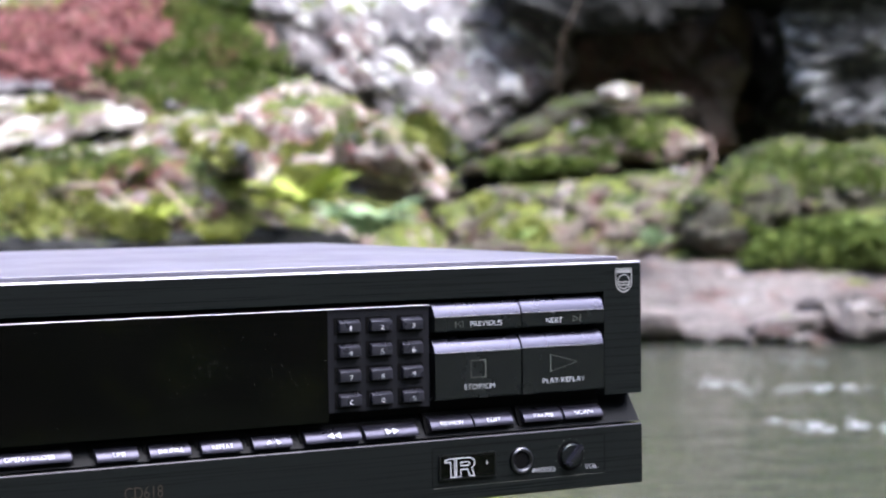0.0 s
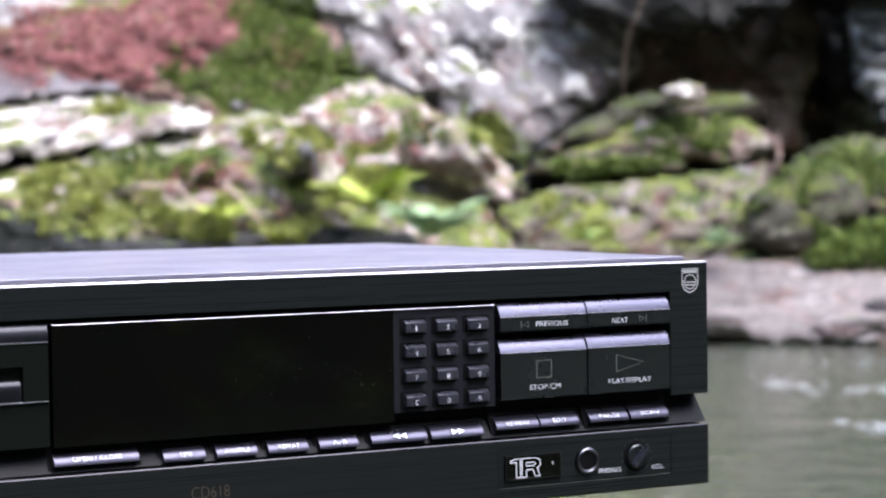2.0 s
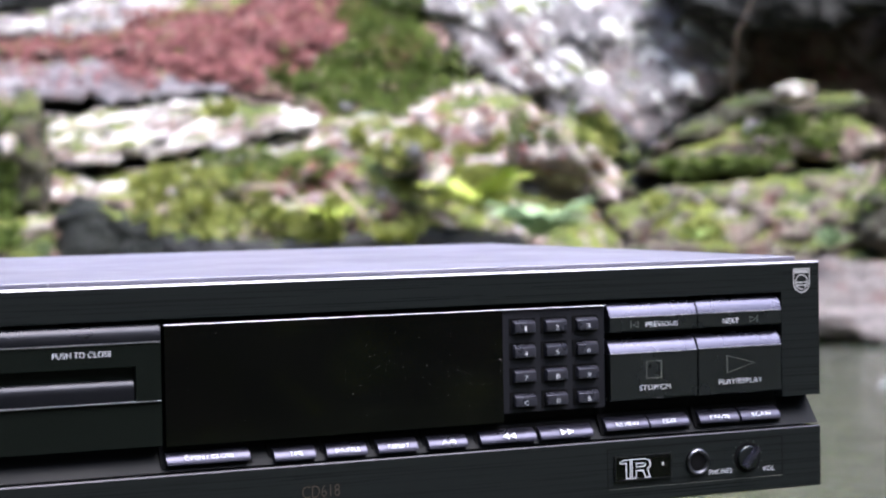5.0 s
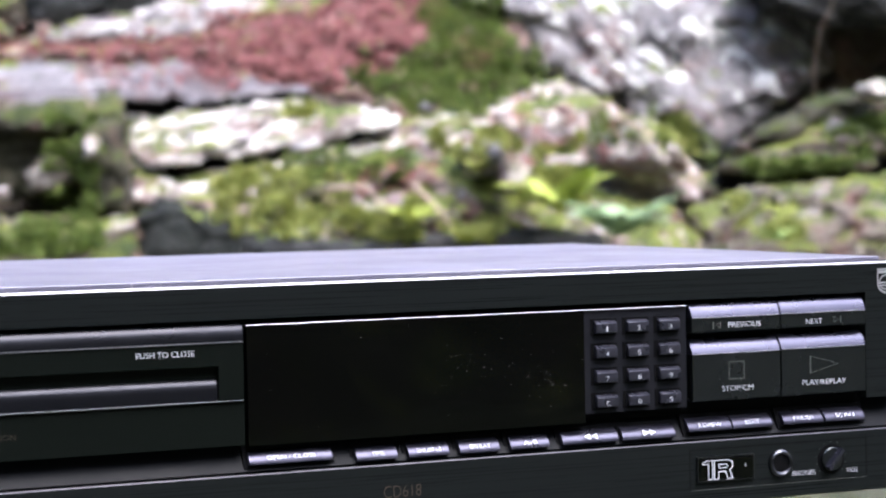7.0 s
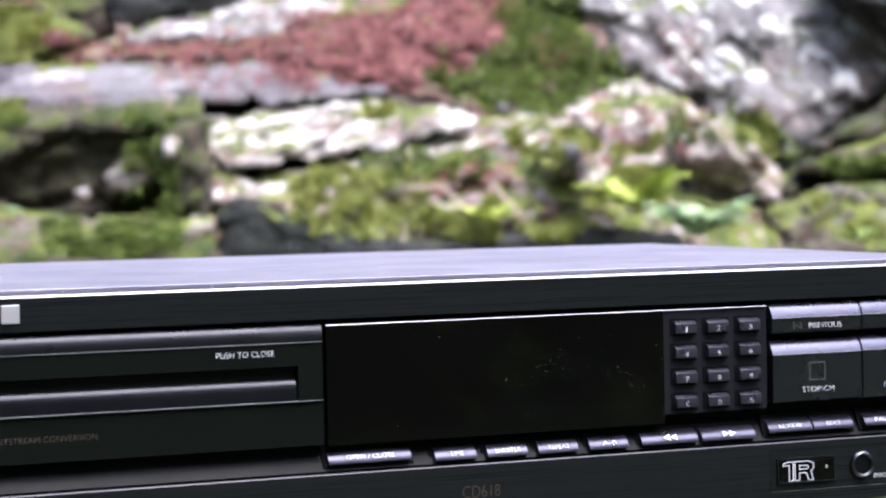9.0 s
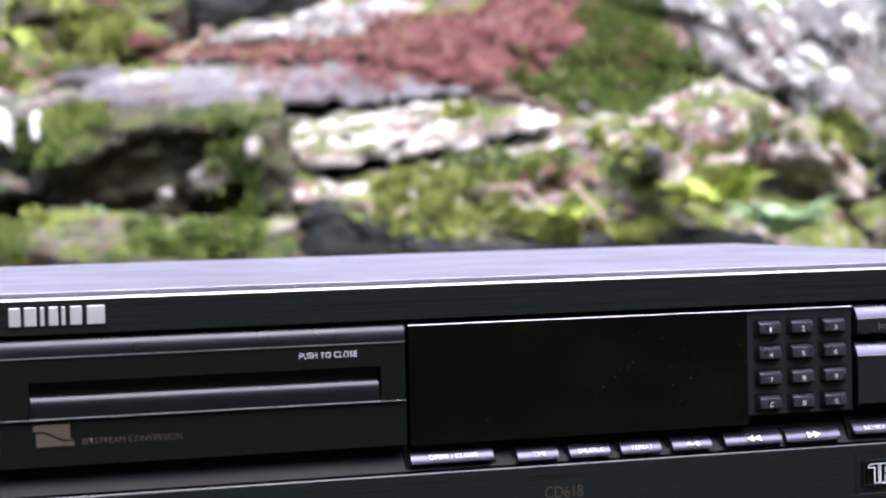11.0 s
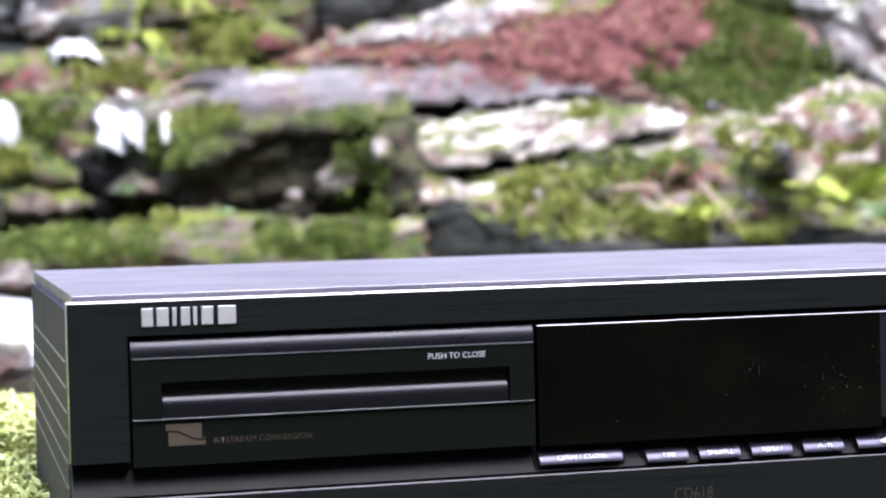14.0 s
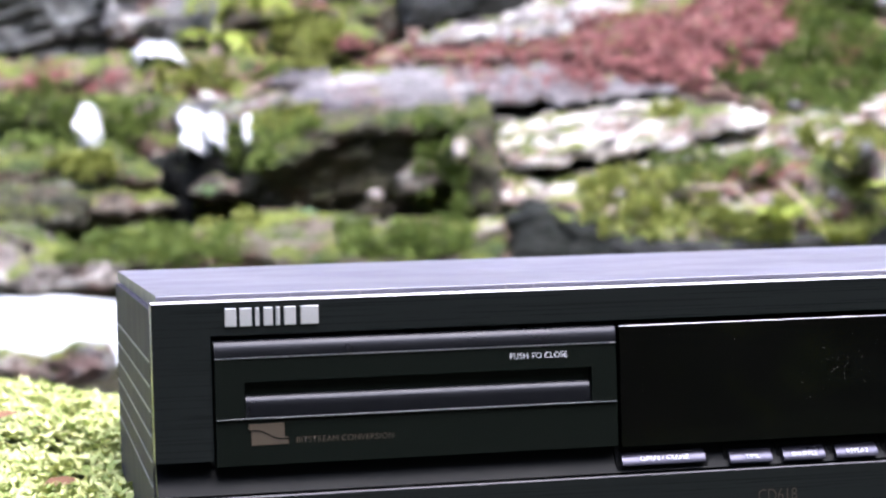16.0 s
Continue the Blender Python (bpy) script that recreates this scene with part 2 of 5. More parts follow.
def bar(bm, profile, x0, x1):
    """A profile of (y, z) points drawn out along x."""
    a = [bm.verts.new((x0, y, z)) for y, z in profile]
    b = [bm.verts.new((x1, y, z)) for y, z in profile]
    bm.faces.new(a)
    bm.faces.new(list(reversed(b)))
    for i in range(len(a)):
        j = (i + 1) % len(a)
        bm.faces.new((a[j], a[i], b[i], b[j]))


def block(bm, x0, x1, y0, y1, z0, z1):
    bar(bm, [(y0, z0), (y1, z0), (y1, z1), (y0, z1)], x0, x1)


def soften(bm, width, segments=2):
    bmesh.ops.recalc_face_normals(bm, faces=bm.faces[:])
    bmesh.ops.bevel(bm, geom=bm.edges[:], offset=width, segments=segments, profile=0.6, affect="EDGES", clamp_overlap=True)


def spot(a, h, d):
    """A place d metres out from the tripod: a and h are how far across and how high it lies on the plane seven metres out."""
    return Vector((a * d / 7, d, EYE + (h - EYE) * d / 7))


# ---- ground, stream and bank ----
def shore(x):
    return 6.55 + 0.22 * noise.noise((x * 0.7, 3.1, 0)) + 0.10 * noise.noise((x * 2.3, 1.1, 0))


def ground_height(x, y):
    # Unseen rises added past both ends keep out low skylight.
    return valley_height(x, y) + 0.6 * max(0.0, abs(x) - 8.0)


def valley_height(x, y):
    out = y - shore(x)
    rough = noise.fractal((x * 0.9, y * 0.9, 0.5), 1.0, 2.0, 5)
    if out > 0:
        z = 0.02 + 0.22 * out + 0.10 * rough * min(1, out) + 0.75 * max(0.0, out - 2.7)
        hollow = math.exp(-((x - 2.75) / 0.75) ** 2) * min(1, max(0, (out - 0.2) / 0.5))
        return z - 0.25 * hollow
    near = -(y + 0.5)
    z = -0.35 + 0.10 * rough
    z = max(z, -0.22 + 0.22 * out) if out > -0.6 else z
    # Unseen rise added behind the tripod, to darken what the player's front reflects.
    if near > 0:
        z += 0.75 * near + 0.25 * rough * min(1, near)
    return z


def spread(lo, hi, step, limit):
    """Coordinates: even steps from lo to hi, ever wider ones out to the limit."""
    inner = list(np.arange(lo, hi + step / 2, step))
    right, left, s = [], [], step
    while (right[-1] if right else hi) < limit:
        s *= 1.35
        right.append((right[-1] if right else hi) + s)
        left.insert(0, (left[0] if left else lo) - s)
    return left + inner + right


def ground_sheet():
    xs, ys = spread(-4.6, 4.6, 0.05, 60), spread(5.6, 10.2, 0.05, 60)
    ys = [y for y in ys if y >= 5.6]
    ys = [-60, -40, -25, -15, -10, -7, -5, -4, -3, -2.4, -1.9, -1.5, -1.2, -0.9, -0.6, -0.3, 0, 0.5, 1, 1.5, 2, 3, 4, 5] + ys
    verts = [(x, y, ground_height(x, y)) for y in ys for x in xs]
    w = len(xs)
    ys = list(ys)
    faces = [(j * w + i, j * w + i + 1, (j + 1) * w + i + 1, (j + 1) * w + i) for j in range(len(ys) - 1) for i in range(w - 1)]
    me = bpy.data.meshes.new("ground")
    me.from_pydata(verts, [], faces)
    me.shade_smooth()
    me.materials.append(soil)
    me.materials.append(unseen_rise)
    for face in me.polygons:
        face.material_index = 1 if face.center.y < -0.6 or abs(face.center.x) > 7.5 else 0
    return tagged(new("ground", me), "dark forest soil and moss on both banks, with unseen rises added to block skylight", "ground", kind="structure")


ground_sheet()


def water_sheet():
    bm = bmesh.new()
    nx, ny = 90, 60
    vs = [[bm.verts.new((-14 + 28 * i / nx, -2.5 + 10.2 * j / ny, 0.006 * noise.noise((i * 0.9, j * 0.7, 2)))) for i in range(nx + 1)] for j in range(ny + 1)]
    for j in range(ny):
        for i in range(nx):
            bm.faces.new((vs[j][i], vs[j][i + 1], vs[j + 1][i + 1], vs[j + 1][i]))
    ob = finish("water", bm, water_green, smooth=True)
    tagged(ob, "murky grey-green stream water with small ripples", "stream", kind="structure")


water_sheet()
SEED = [0]


def rock(name, label, a, h, d, w, t, deep, mat, turn=0.0, lean=0.0, square=0.75, rough=0.16, fine=4, layers=0.0, grain=2.0):
    """A boulder: centre by spot(), w wide, t tall, deep front to back; square below 1 gives flatter sides."""
    SEED[0] += 1
    s = Vector((SEED[0] * 3.7, SEED[0] * 1.9, SEED[0] * 5.3))
    bm = bmesh.new()
    bmesh.ops.create_icosphere(bm, subdivisions=fine, radius=1)
    for v in bm.verts:
        n = v.co.normalized()
        p = Vector([math.copysign(abs(c) ** square, c) for c in n])
        p *= 1 + rough * 1.5 * noise.noise(n * 1.1 + s) + rough * noise.noise(n * 2.6 + s) + 0.45 * rough * noise.noise(n * 6.5 + s) + 0.25 * rough * noise.noise(n * 15 + s)
        p *= 1 - 0.55 * rough * max(0.0, 0.16 - abs(noise.noise(n * 2.1 + s * 2))) / 0.16
        cell, spots = noise.voronoi(n * grain + s)
        p *= 1 + 0.45 * rough * (noise.cell(spots[0] * 7.3) - 0.5) - 0.35 * rough * math.exp(-((cell[1] - cell[0]) / 0.07) ** 2)
        if layers:
            p *= 1 + layers * noise.noise((s.x, s.y, n.z * 5 + 0.5 * noise.noise(n * 2 + s)))
        v.co = Vector((p.x * w / 2, p.y * deep / 2, p.z * t / 2))
    ob = finish(name, bm, mat, smooth=True)
    ob.matrix_world = Matrix.Translation(spot(a, h, d)) @ pose(0, 0, 0, 0, lean, turn)
    return tagged(ob, label, "boulder" if name == "boulder" else name.replace("_", " "))


def slab(name, label, edge_line, d, slope, lean, mat, edge=0.06, rough=0.03, layers=0.0, cracks=0.7, thick=0.45):
    """A solid piece of the bank with an outline of spot() coordinates: its face lies d metres out, falls back by slope with height
    and by lean along the bank, is rounded over edge metres at the rim, and carries broken relief and layers."""
    SEED[0] += 1
    k = SEED[0] * 2.7
    pts = np.array(edge_line)
    lo, hi, step = pts.min(0) - 0.05, pts.max(0) + 0.05, 0.015
    na, nh = int((hi[0] - lo[0]) / step) + 2, int((hi[1] - lo[1]) / step) + 2
    grid = [(lo[0] + i * step, lo[1] + j * step) for j in range(nh) for i in range(na)]
    warp = np.array([(a + 0.030 * noise.noise((a * 7, h * 9, k)) + 0.016 * noise.noise((a * 23, h * 23, k)), h + 0.022 * noise.noise((a * 6, h * 9, k + 9)) + 0.014 * noise.noise((a * 23, h * 23, k + 9))) for a, h in grid])
    away, within = np.full(len(grid), 9.0), np.zeros(len(grid), bool)
    for p, q in zip(pts, np.roll(pts, -1, 0)):
        t = np.clip(((warp - p) @ (q - p)) / max(1e-9, (q - p) @ (q - p)), 0, 1)
        away = np.minimum(away, np.linalg.norm(warp - p - t[:, None] * (q - p), axis=1))
        cross = (p[1] > warp[:, 1]) != (q[1] > warp[:, 1])
        within ^= cross & (warp[:, 0] < p[0] + (warp[:, 1] - p[1]) * (q[0] - p[0]) / (q[1] - p[1] if q[1] != p[1] else 1e-9))
    mid = pts.mean(0)
    cells = [(j * na + i, j * na + i + 1, (j + 1) * na + i + 1, (j + 1) * na + i) for j in range(nh - 1) for i in range(na - 1)]
    cells = [c for c in cells if sum(within[v] for v in c) >= 2]
    number, verts, back = {}, [], []
    for v in sorted({v for c in cells for v in c}):
        a, h = grid[v]
        round_off = 1 - min(1.0, (away[v] if within[v] else 0.0) / edge)
        y = d + slope * (h - mid[1]) + lean * (a - mid[0]) + edge * 1.3 * (1 - math.sqrt(max(0.0, 1 - round_off ** 2)))
        y += rough * (1.6 * noise.noise((a * 3.1, h * 4.2, k)) + noise.noise((a * 8, h * 10, k)) + 0.6 * noise.noise((a * 19, h * 24, k)) + 0.35 * noise.noise((a * 43, h * 48, k)))
        near, seeds = noise.voronoi((a * 5 + k, h * 8, 0.3 * k))
        y += rough * (0.9 * (noise.cell(seeds[0] * 9.1) - 0.5) + cracks * math.exp(-((near[1] - near[0]) / 0.07) ** 2))
        if layers:
            y += layers * 2.2 * noise.noise((k, 0.6 * a, (h - 0.12 * a) * 30 + 1.5 * noise.noise((a * 3, h * 3, k))))
        number[v] = len(verts)
        verts.append(spot(a, h, y))
        back.append(spot(a, h, y + thick))
    n = len(verts)
    faces = [tuple(number[v] for v in c) for c in cells]
    rim = collections.Counter(frozenset((f[m], f[(m + 1) % 4])) for f in faces for m in range(4))
    sides = [(f[(m + 1) % 4], f[m], f[m] + n, f[(m + 1) % 4] + n) for f in faces for m in range(4) if rim[frozenset((f[m], f[(m + 1) % 4]))] == 1]
    centre = spot(mid[0], mid[1], d)
    me = bpy.data.meshes.new(name)
    me.from_pydata([v - centre for v in verts + back], [], faces + [tuple(v + n for v in reversed(f)) for f in faces] + sides)
    me.shade_smooth()
    me.materials.append(mat)
    ob = new(name, me)
    ob.location = centre
    if name == "shore":
        return tagged(ob, label, "shore", kind="structure")
    return tagged(ob, label, name.replace("_", " "))


# ---- rocks of the far bank, from the hollow to the cascade ----
slab("cliff", "huge pale rock face above the stream, streaked with lichen and painted wet shine", [(0.16, 1.26), (1.59, 1.27), (1.57, 0.93), (1.43, 0.8), (1.3, 0.75), (1.15, 0.59), (1.0, 0.65), (0.84, 0.78), (0.7, 0.88), (0.5, 0.93), (0.44, 1.04), (0.24, 1.08)], 8.35, 0.9, 0.1, face_rock, 0.16, 0.05, 0, 0.15)
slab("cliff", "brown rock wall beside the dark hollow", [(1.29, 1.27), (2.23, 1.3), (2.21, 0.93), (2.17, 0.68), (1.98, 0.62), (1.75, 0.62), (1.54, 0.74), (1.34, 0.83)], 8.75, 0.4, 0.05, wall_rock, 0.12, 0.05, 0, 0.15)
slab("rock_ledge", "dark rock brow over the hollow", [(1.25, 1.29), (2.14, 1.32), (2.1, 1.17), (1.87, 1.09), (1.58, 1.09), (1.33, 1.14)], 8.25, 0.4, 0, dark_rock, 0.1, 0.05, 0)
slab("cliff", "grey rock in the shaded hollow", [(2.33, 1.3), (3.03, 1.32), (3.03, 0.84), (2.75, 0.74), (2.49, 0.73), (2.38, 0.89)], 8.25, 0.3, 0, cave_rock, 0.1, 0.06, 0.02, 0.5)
slab("rock_ledge", "overhanging grey slab, its shadowed underside put into a dark colour", [(1.23, 0.66), (1.32, 0.74), (1.48, 0.82), (1.67, 0.87), (1.85, 0.87), (2.03, 0.83), (1.94, 0.79), (1.71, 0.79), (1.54, 0.75), (1.4, 0.68)], 7.85, 0.6, 0.05, block_rock, 0.05, 0.03, 0.01)
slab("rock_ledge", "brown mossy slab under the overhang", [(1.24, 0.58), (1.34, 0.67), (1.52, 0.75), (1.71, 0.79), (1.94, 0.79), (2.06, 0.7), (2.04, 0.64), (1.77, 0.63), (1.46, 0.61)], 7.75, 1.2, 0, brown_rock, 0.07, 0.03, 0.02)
slab("rock_ledge", "dark slab for the shade in the crack under the brown slab", [(1.07, 0.52), (1.13, 0.58), (1.46, 0.62), (1.77, 0.61), (2.02, 0.64), (2.03, 0.6), (1.75, 0.55), (1.34, 0.54), (1.22, 0.49)], 8.0, 0.2, 0, dark_rock, 0.04, 0.02, 0)
slab("rock_ledge", "long mossy lip over the dark crack", [(1.13, 0.59), (1.26, 0.62), (1.5, 0.63), (1.73, 0.63), (1.72, 0.6), (1.46, 0.59), (1.28, 0.58)], 7.62, 0.5, 0, moss_rock, 0.035, 0.02, 0)
slab("rock_ledge", "broad brown bank with moss and roots", [(1.07, 0.46), (1.26, 0.52), (1.46, 0.55), (1.73, 0.56), (2.07, 0.62), (2.09, 0.46), (2.03, 0.25), (1.55, 0.23), (1.22, 0.25), (1.09, 0.33)], 7.35, 1.2, 0, brown_rock, 0.08, 0.05, 0.02)
slab("boulder", "mossy boulder at the edge of the stream", [(1.97, 0.36), (2.01, 0.51), (2.13, 0.6), (2.28, 0.63), (2.4, 0.55), (2.41, 0.43), (2.34, 0.34), (2.19, 0.27), (2.05, 0.3)], 6.95, 0.7, -0.1, olive_rock, 0.16, 0.03, 0)
slab("boulder", "broad moss-covered boulder beside the hollow", [(2.11, 0.54), (2.17, 0.68), (2.34, 0.71), (2.56, 0.69), (2.73, 0.72), (2.99, 0.69), (2.99, 0.4), (2.6, 0.4), (2.36, 0.44)], 7.3, 1.0, 0, olive_rock, 0.14, 0.04, 0)
slab("boulder", "low boulder buried in green plants", [(2.17, 0.29), (2.28, 0.37), (2.45, 0.43), (2.69, 0.46), (2.99, 0.45), (3.0, 0.25), (2.56, 0.23), (2.22, 0.24)], 6.9, 0.9, 0, plant_rock, 0.12, 0.04, 0)
slab("shore", "pale pink gravel shore of the pool", [(1.63, 0.27), (2.07, 0.26), (2.24, 0.25), (2.56, 0.25), (3.04, 0.24), (3.04, -0.07), (2.6, -0.05), (2.39, -0.02), (2.15, -0.01), (1.88, -0.0), (1.63, -0.01)], 6.62, 1.9, 0, shore_rock, 0.03, 0.02, 0, 0.3)
slab("rock_slope", "mottled lilac rock with moss and fallen leaves", [(-0.04, 0.66), (0.08, 0.77), (0.28, 0.81), (0.44, 0.87), (0.62, 0.9), (0.8, 0.82), (0.94, 0.76), (1.06, 0.62), (1.14, 0.53), (1.12, 0.42), (0.88, 0.43), (0.44, 0.49), (0.04, 0.52)], 7.75, 1.3, 0.05, mottled_rock, 0.1, 0.05, 0.02)
slab("rock_slope", "mossy foot of the bank with pale stones", [(-0.49, 0.38), (-0.41, 0.52), (-0.23, 0.6), (0.04, 0.64), (0.34, 0.62), (0.64, 0.59), (0.82, 0.5), (1.0, 0.45), (1.14, 0.35), (1.14, 0.25), (0.44, 0.25), (-0.51, 0.25)], 7.3, 1.2, 0, foot_rock, 0.1, 0.05, 0.01)
slab("rock_ledge", "black foot of the bank", [(-0.55, 0.25), (-0.47, 0.34), (-0.11, 0.33), (0.16, 0.36), (0.48, 0.38), (0.76, 0.36), (0.82, 0.25)], 6.95, 0.4, 0, dark_rock, 0.05, 0.03, 0)
slab("rock_slope", "leaf-covered slope above the slabs", [(-1.4, 0.95), (-1.25, 0.99), (-0.93, 1.02), (-0.65, 1.06), (-0.41, 1.1), (-0.26, 1.26), (0.53, 1.25), (0.51, 1.02), (0.45, 0.88), (0.3, 0.78), (0.1, 0.75), (-0.14, 0.83), (-0.45, 0.92), (-0.93, 0.95)], 8.3, 1.7, 0, litter_rock, 0.1, 0.04, 0.01)
slab("rock_ledge", "long smooth lilac slab under the leaf litter", [(-1.8, 0.67), (-1.77, 0.77), (-1.64, 0.86), (-1.45, 0.91), (-1.25, 0.94), (-0.94, 0.94), (-0.62, 0.94), (-0.39, 0.9), (-0.26, 0.87), (-0.47, 0.83), (-0.64, 0.81), (-0.88, 0.82), (-1.08, 0.81), (-1.27, 0.78), (-1.45, 0.78), (-1.58, 0.74)], 7.8, 1.6, 0, lilac_rock, 0.045, 0.02, 0.012)
slab("rock_ledge", "dark slab for the shade in the crack under the lilac slab", [(-0.98, 0.78), (-0.88, 0.83), (-0.64, 0.83), (-0.45, 0.86), (-0.23, 0.88), (-0.25, 0.84), (-0.49, 0.79), (-0.74, 0.76)], 8.05, 0.2, 0, dark_rock, 0.03, 0.02, 0)
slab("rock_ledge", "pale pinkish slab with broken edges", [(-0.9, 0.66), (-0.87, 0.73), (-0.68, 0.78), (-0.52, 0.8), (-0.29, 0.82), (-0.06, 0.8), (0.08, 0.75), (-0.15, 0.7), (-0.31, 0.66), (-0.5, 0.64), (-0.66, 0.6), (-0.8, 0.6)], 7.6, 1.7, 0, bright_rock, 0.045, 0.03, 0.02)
slab("rock_ledge", "black slab for the shade between the pale slabs", [(-0.84, 0.56), (-0.72, 0.61), (-0.52, 0.65), (-0.29, 0.68), (0.0, 0.76), (0.02, 0.73), (-0.29, 0.63), (-0.49, 0.6), (-0.68, 0.54)], 7.75, 0.2, 0, dark_rock, 0.03, 0.02, 0)
slab("rock_ledge", "lower pale slab under a black crack", [(-0.9, 0.59), (-0.72, 0.55), (-0.54, 0.59), (-0.37, 0.62), (-0.17, 0.66), (-0.06, 0.64), (-0.25, 0.56), (-0.41, 0.5), (-0.48, 0.42), (-0.6, 0.43), (-0.74, 0.48), (-0.88, 0.48)], 7.4, 1.5, 0, bright_rock, 0.045, 0.03, 0.02)
slab("rock_slope", "brown rock strewn with moss and leaves", [(-0.39, 0.5), (-0.21, 0.58), (0.0, 0.73), (0.21, 0.71), (0.44, 0.6), (0.59, 0.52), (0.52, 0.39), (-0.06, 0.39), (-0.39, 0.39)], 7.45, 1.4, 0, mottled_rock, 0.09, 0.04, 0.015)
slab("boulder", "wet black stone at the foot of the bank", [(-0.88, 0.21), (-0.86, 0.42), (-0.78, 0.48), (-0.64, 0.45), (-0.53, 0.42), (-0.44, 0.35), (-0.4, 0.21)], 7.0, 0.5, 0, slate_rock, 0.09, 0.02, 0)
slab("boulder", "mossy crown of the overhanging block", [(-1.78, 0.61), (-1.74, 0.7), (-1.6, 0.78), (-1.37, 0.79), (-1.13, 0.81), (-0.94, 0.84), (-0.9, 0.81), (-0.9, 0.72), (-1.08, 0.71), (-1.37, 0.71), (-1.53, 0.66), (-1.68, 0.59)], 7.35, 1.0, 0, olive_rock, 0.07, 0.03, 0.01)
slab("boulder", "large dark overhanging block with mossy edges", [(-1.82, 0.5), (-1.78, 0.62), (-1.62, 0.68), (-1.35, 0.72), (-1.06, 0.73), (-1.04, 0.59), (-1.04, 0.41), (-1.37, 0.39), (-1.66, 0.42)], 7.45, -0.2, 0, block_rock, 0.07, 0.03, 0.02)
slab("boulder", "upright mossy block at the corner of the overhang", [(-1.05, 0.72), (-0.91, 0.76), (-0.88, 0.59), (-0.88, 0.4), (-1.03, 0.41)], 7.25, 0.1, 0.15, olive_rock, 0.05, 0.02, 0)
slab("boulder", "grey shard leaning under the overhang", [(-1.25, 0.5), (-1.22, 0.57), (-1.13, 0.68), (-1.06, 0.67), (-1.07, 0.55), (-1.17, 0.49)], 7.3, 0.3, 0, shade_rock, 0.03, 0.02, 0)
slab("rock_ledge", "flat pink-brown ledge with mossy edges", [(-1.93, 0.35), (-1.8, 0.44), (-1.62, 0.45), (-1.37, 0.41), (-1.09, 0.42), (-0.86, 0.41), (-0.86, 0.36), (-1.21, 0.31), (-1.58, 0.31), (-1.91, 0.29)], 7.0, 1.5, 0, brown_rock, 0.04, 0.02, 0.01)
slab("rock_ledge", "dark mossy stone under the ledge", [(-2.33, 0.19), (-2.29, 0.31), (-1.95, 0.34), (-1.54, 0.32), (-1.21, 0.33), (-0.84, 0.38), (-0.84, 0.21)], 6.9, 0.5, 0, moss_rock, 0.06, 0.03, 0)
slab("cliff", "dark wet wall at the top of the cascade", [(-2.91, 1.33), (-2.26, 1.31), (-2.28, 1.09), (-2.31, 0.97), (-2.59, 0.95), (-2.91, 0.97)], 9.0, 0.2, 0, cave_rock, 0.08, 0.06, 0.03, 0.15)
slab("cliff", "grey rock step at the top of the cascade", [(-2.31, 1.32), (-1.87, 1.31), (-1.9, 1.08), (-1.99, 0.98), (-2.31, 0.98)], 8.8, 0.5, 0, grey_rock, 0.08, 0.06, 0.03, 0.15)
slab("cliff", "dark rock behind the hanging ferns", [(-1.93, 1.31), (-1.21, 1.29), (-1.21, 1.05), (-1.45, 0.97), (-1.87, 0.94)], 8.9, 0.5, 0, moss_rock, 0.08, 0.06, 0.02, 0.15)
slab("cliff", "black shaded rock above the leaf slope", [(-1.27, 1.29), (-0.72, 1.28), (-0.78, 1.14), (-1.0, 1.08), (-1.21, 1.09)], 8.8, 0.3, 0, dark_rock, 0.08, 0.05, 0, 0.15)
slab("rock_ledge", "pale rock above the leaf slope", [(-1.21, 1.02), (-1.1, 1.09), (-0.88, 1.13), (-0.72, 1.17), (-0.48, 1.2), (-0.54, 1.08), (-0.68, 1.03), (-0.92, 1.01)], 8.7, 0.9, 0, pale_rock, 0.05, 0.04, 0.02)
slab("boulder", "round stone cloaked in bright moss", [(-1.62, 1.0), (-1.6, 1.07), (-1.47, 1.13), (-1.35, 1.12), (-1.28, 1.04), (-1.35, 0.98), (-1.51, 0.97)], 8.5, 0.6, 0, moss_rock, 0.12, 0.02, 0)
slab("boulder", "pointed grey rock beside the ferns", [(-1.72, 0.88), (-1.65, 0.96), (-1.57, 0.99), (-1.49, 0.95), (-1.44, 0.89), (-1.53, 0.85)], 8.1, 0.6, 0, lilac_rock, 0.06, 0.02, 0)
slab("rock_slope", "mossy leaf-strewn slope above the falls", [(-2.91, 1.0), (-2.46, 1.01), (-2.01, 1.02), (-1.66, 0.98), (-1.62, 0.9), (-1.8, 0.82), (-2.01, 0.86), (-2.33, 0.85), (-2.59, 0.88), (-2.91, 0.86)], 8.3, 1.4, 0, litter_rock, 0.06, 0.04, 0.01)
slab("boulder", "mossy rock between the falls", [(-2.4, 0.87), (-2.18, 0.88), (-2.01, 0.84), (-2.0, 0.67), (-2.11, 0.62), (-2.29, 0.63), (-2.4, 0.7)], 8.0, 0.7, 0, moss_rock, 0.1, 0.04, 0)
slab("boulder", "mossy rock standing beside the cascade", [(-2.91, 0.87), (-2.68, 0.88), (-2.52, 0.89), (-2.4, 0.86), (-2.4, 0.69), (-2.59, 0.7), (-2.92, 0.69)], 8.2, 0.4, 0, block_rock, 0.08, 0.05, 0)
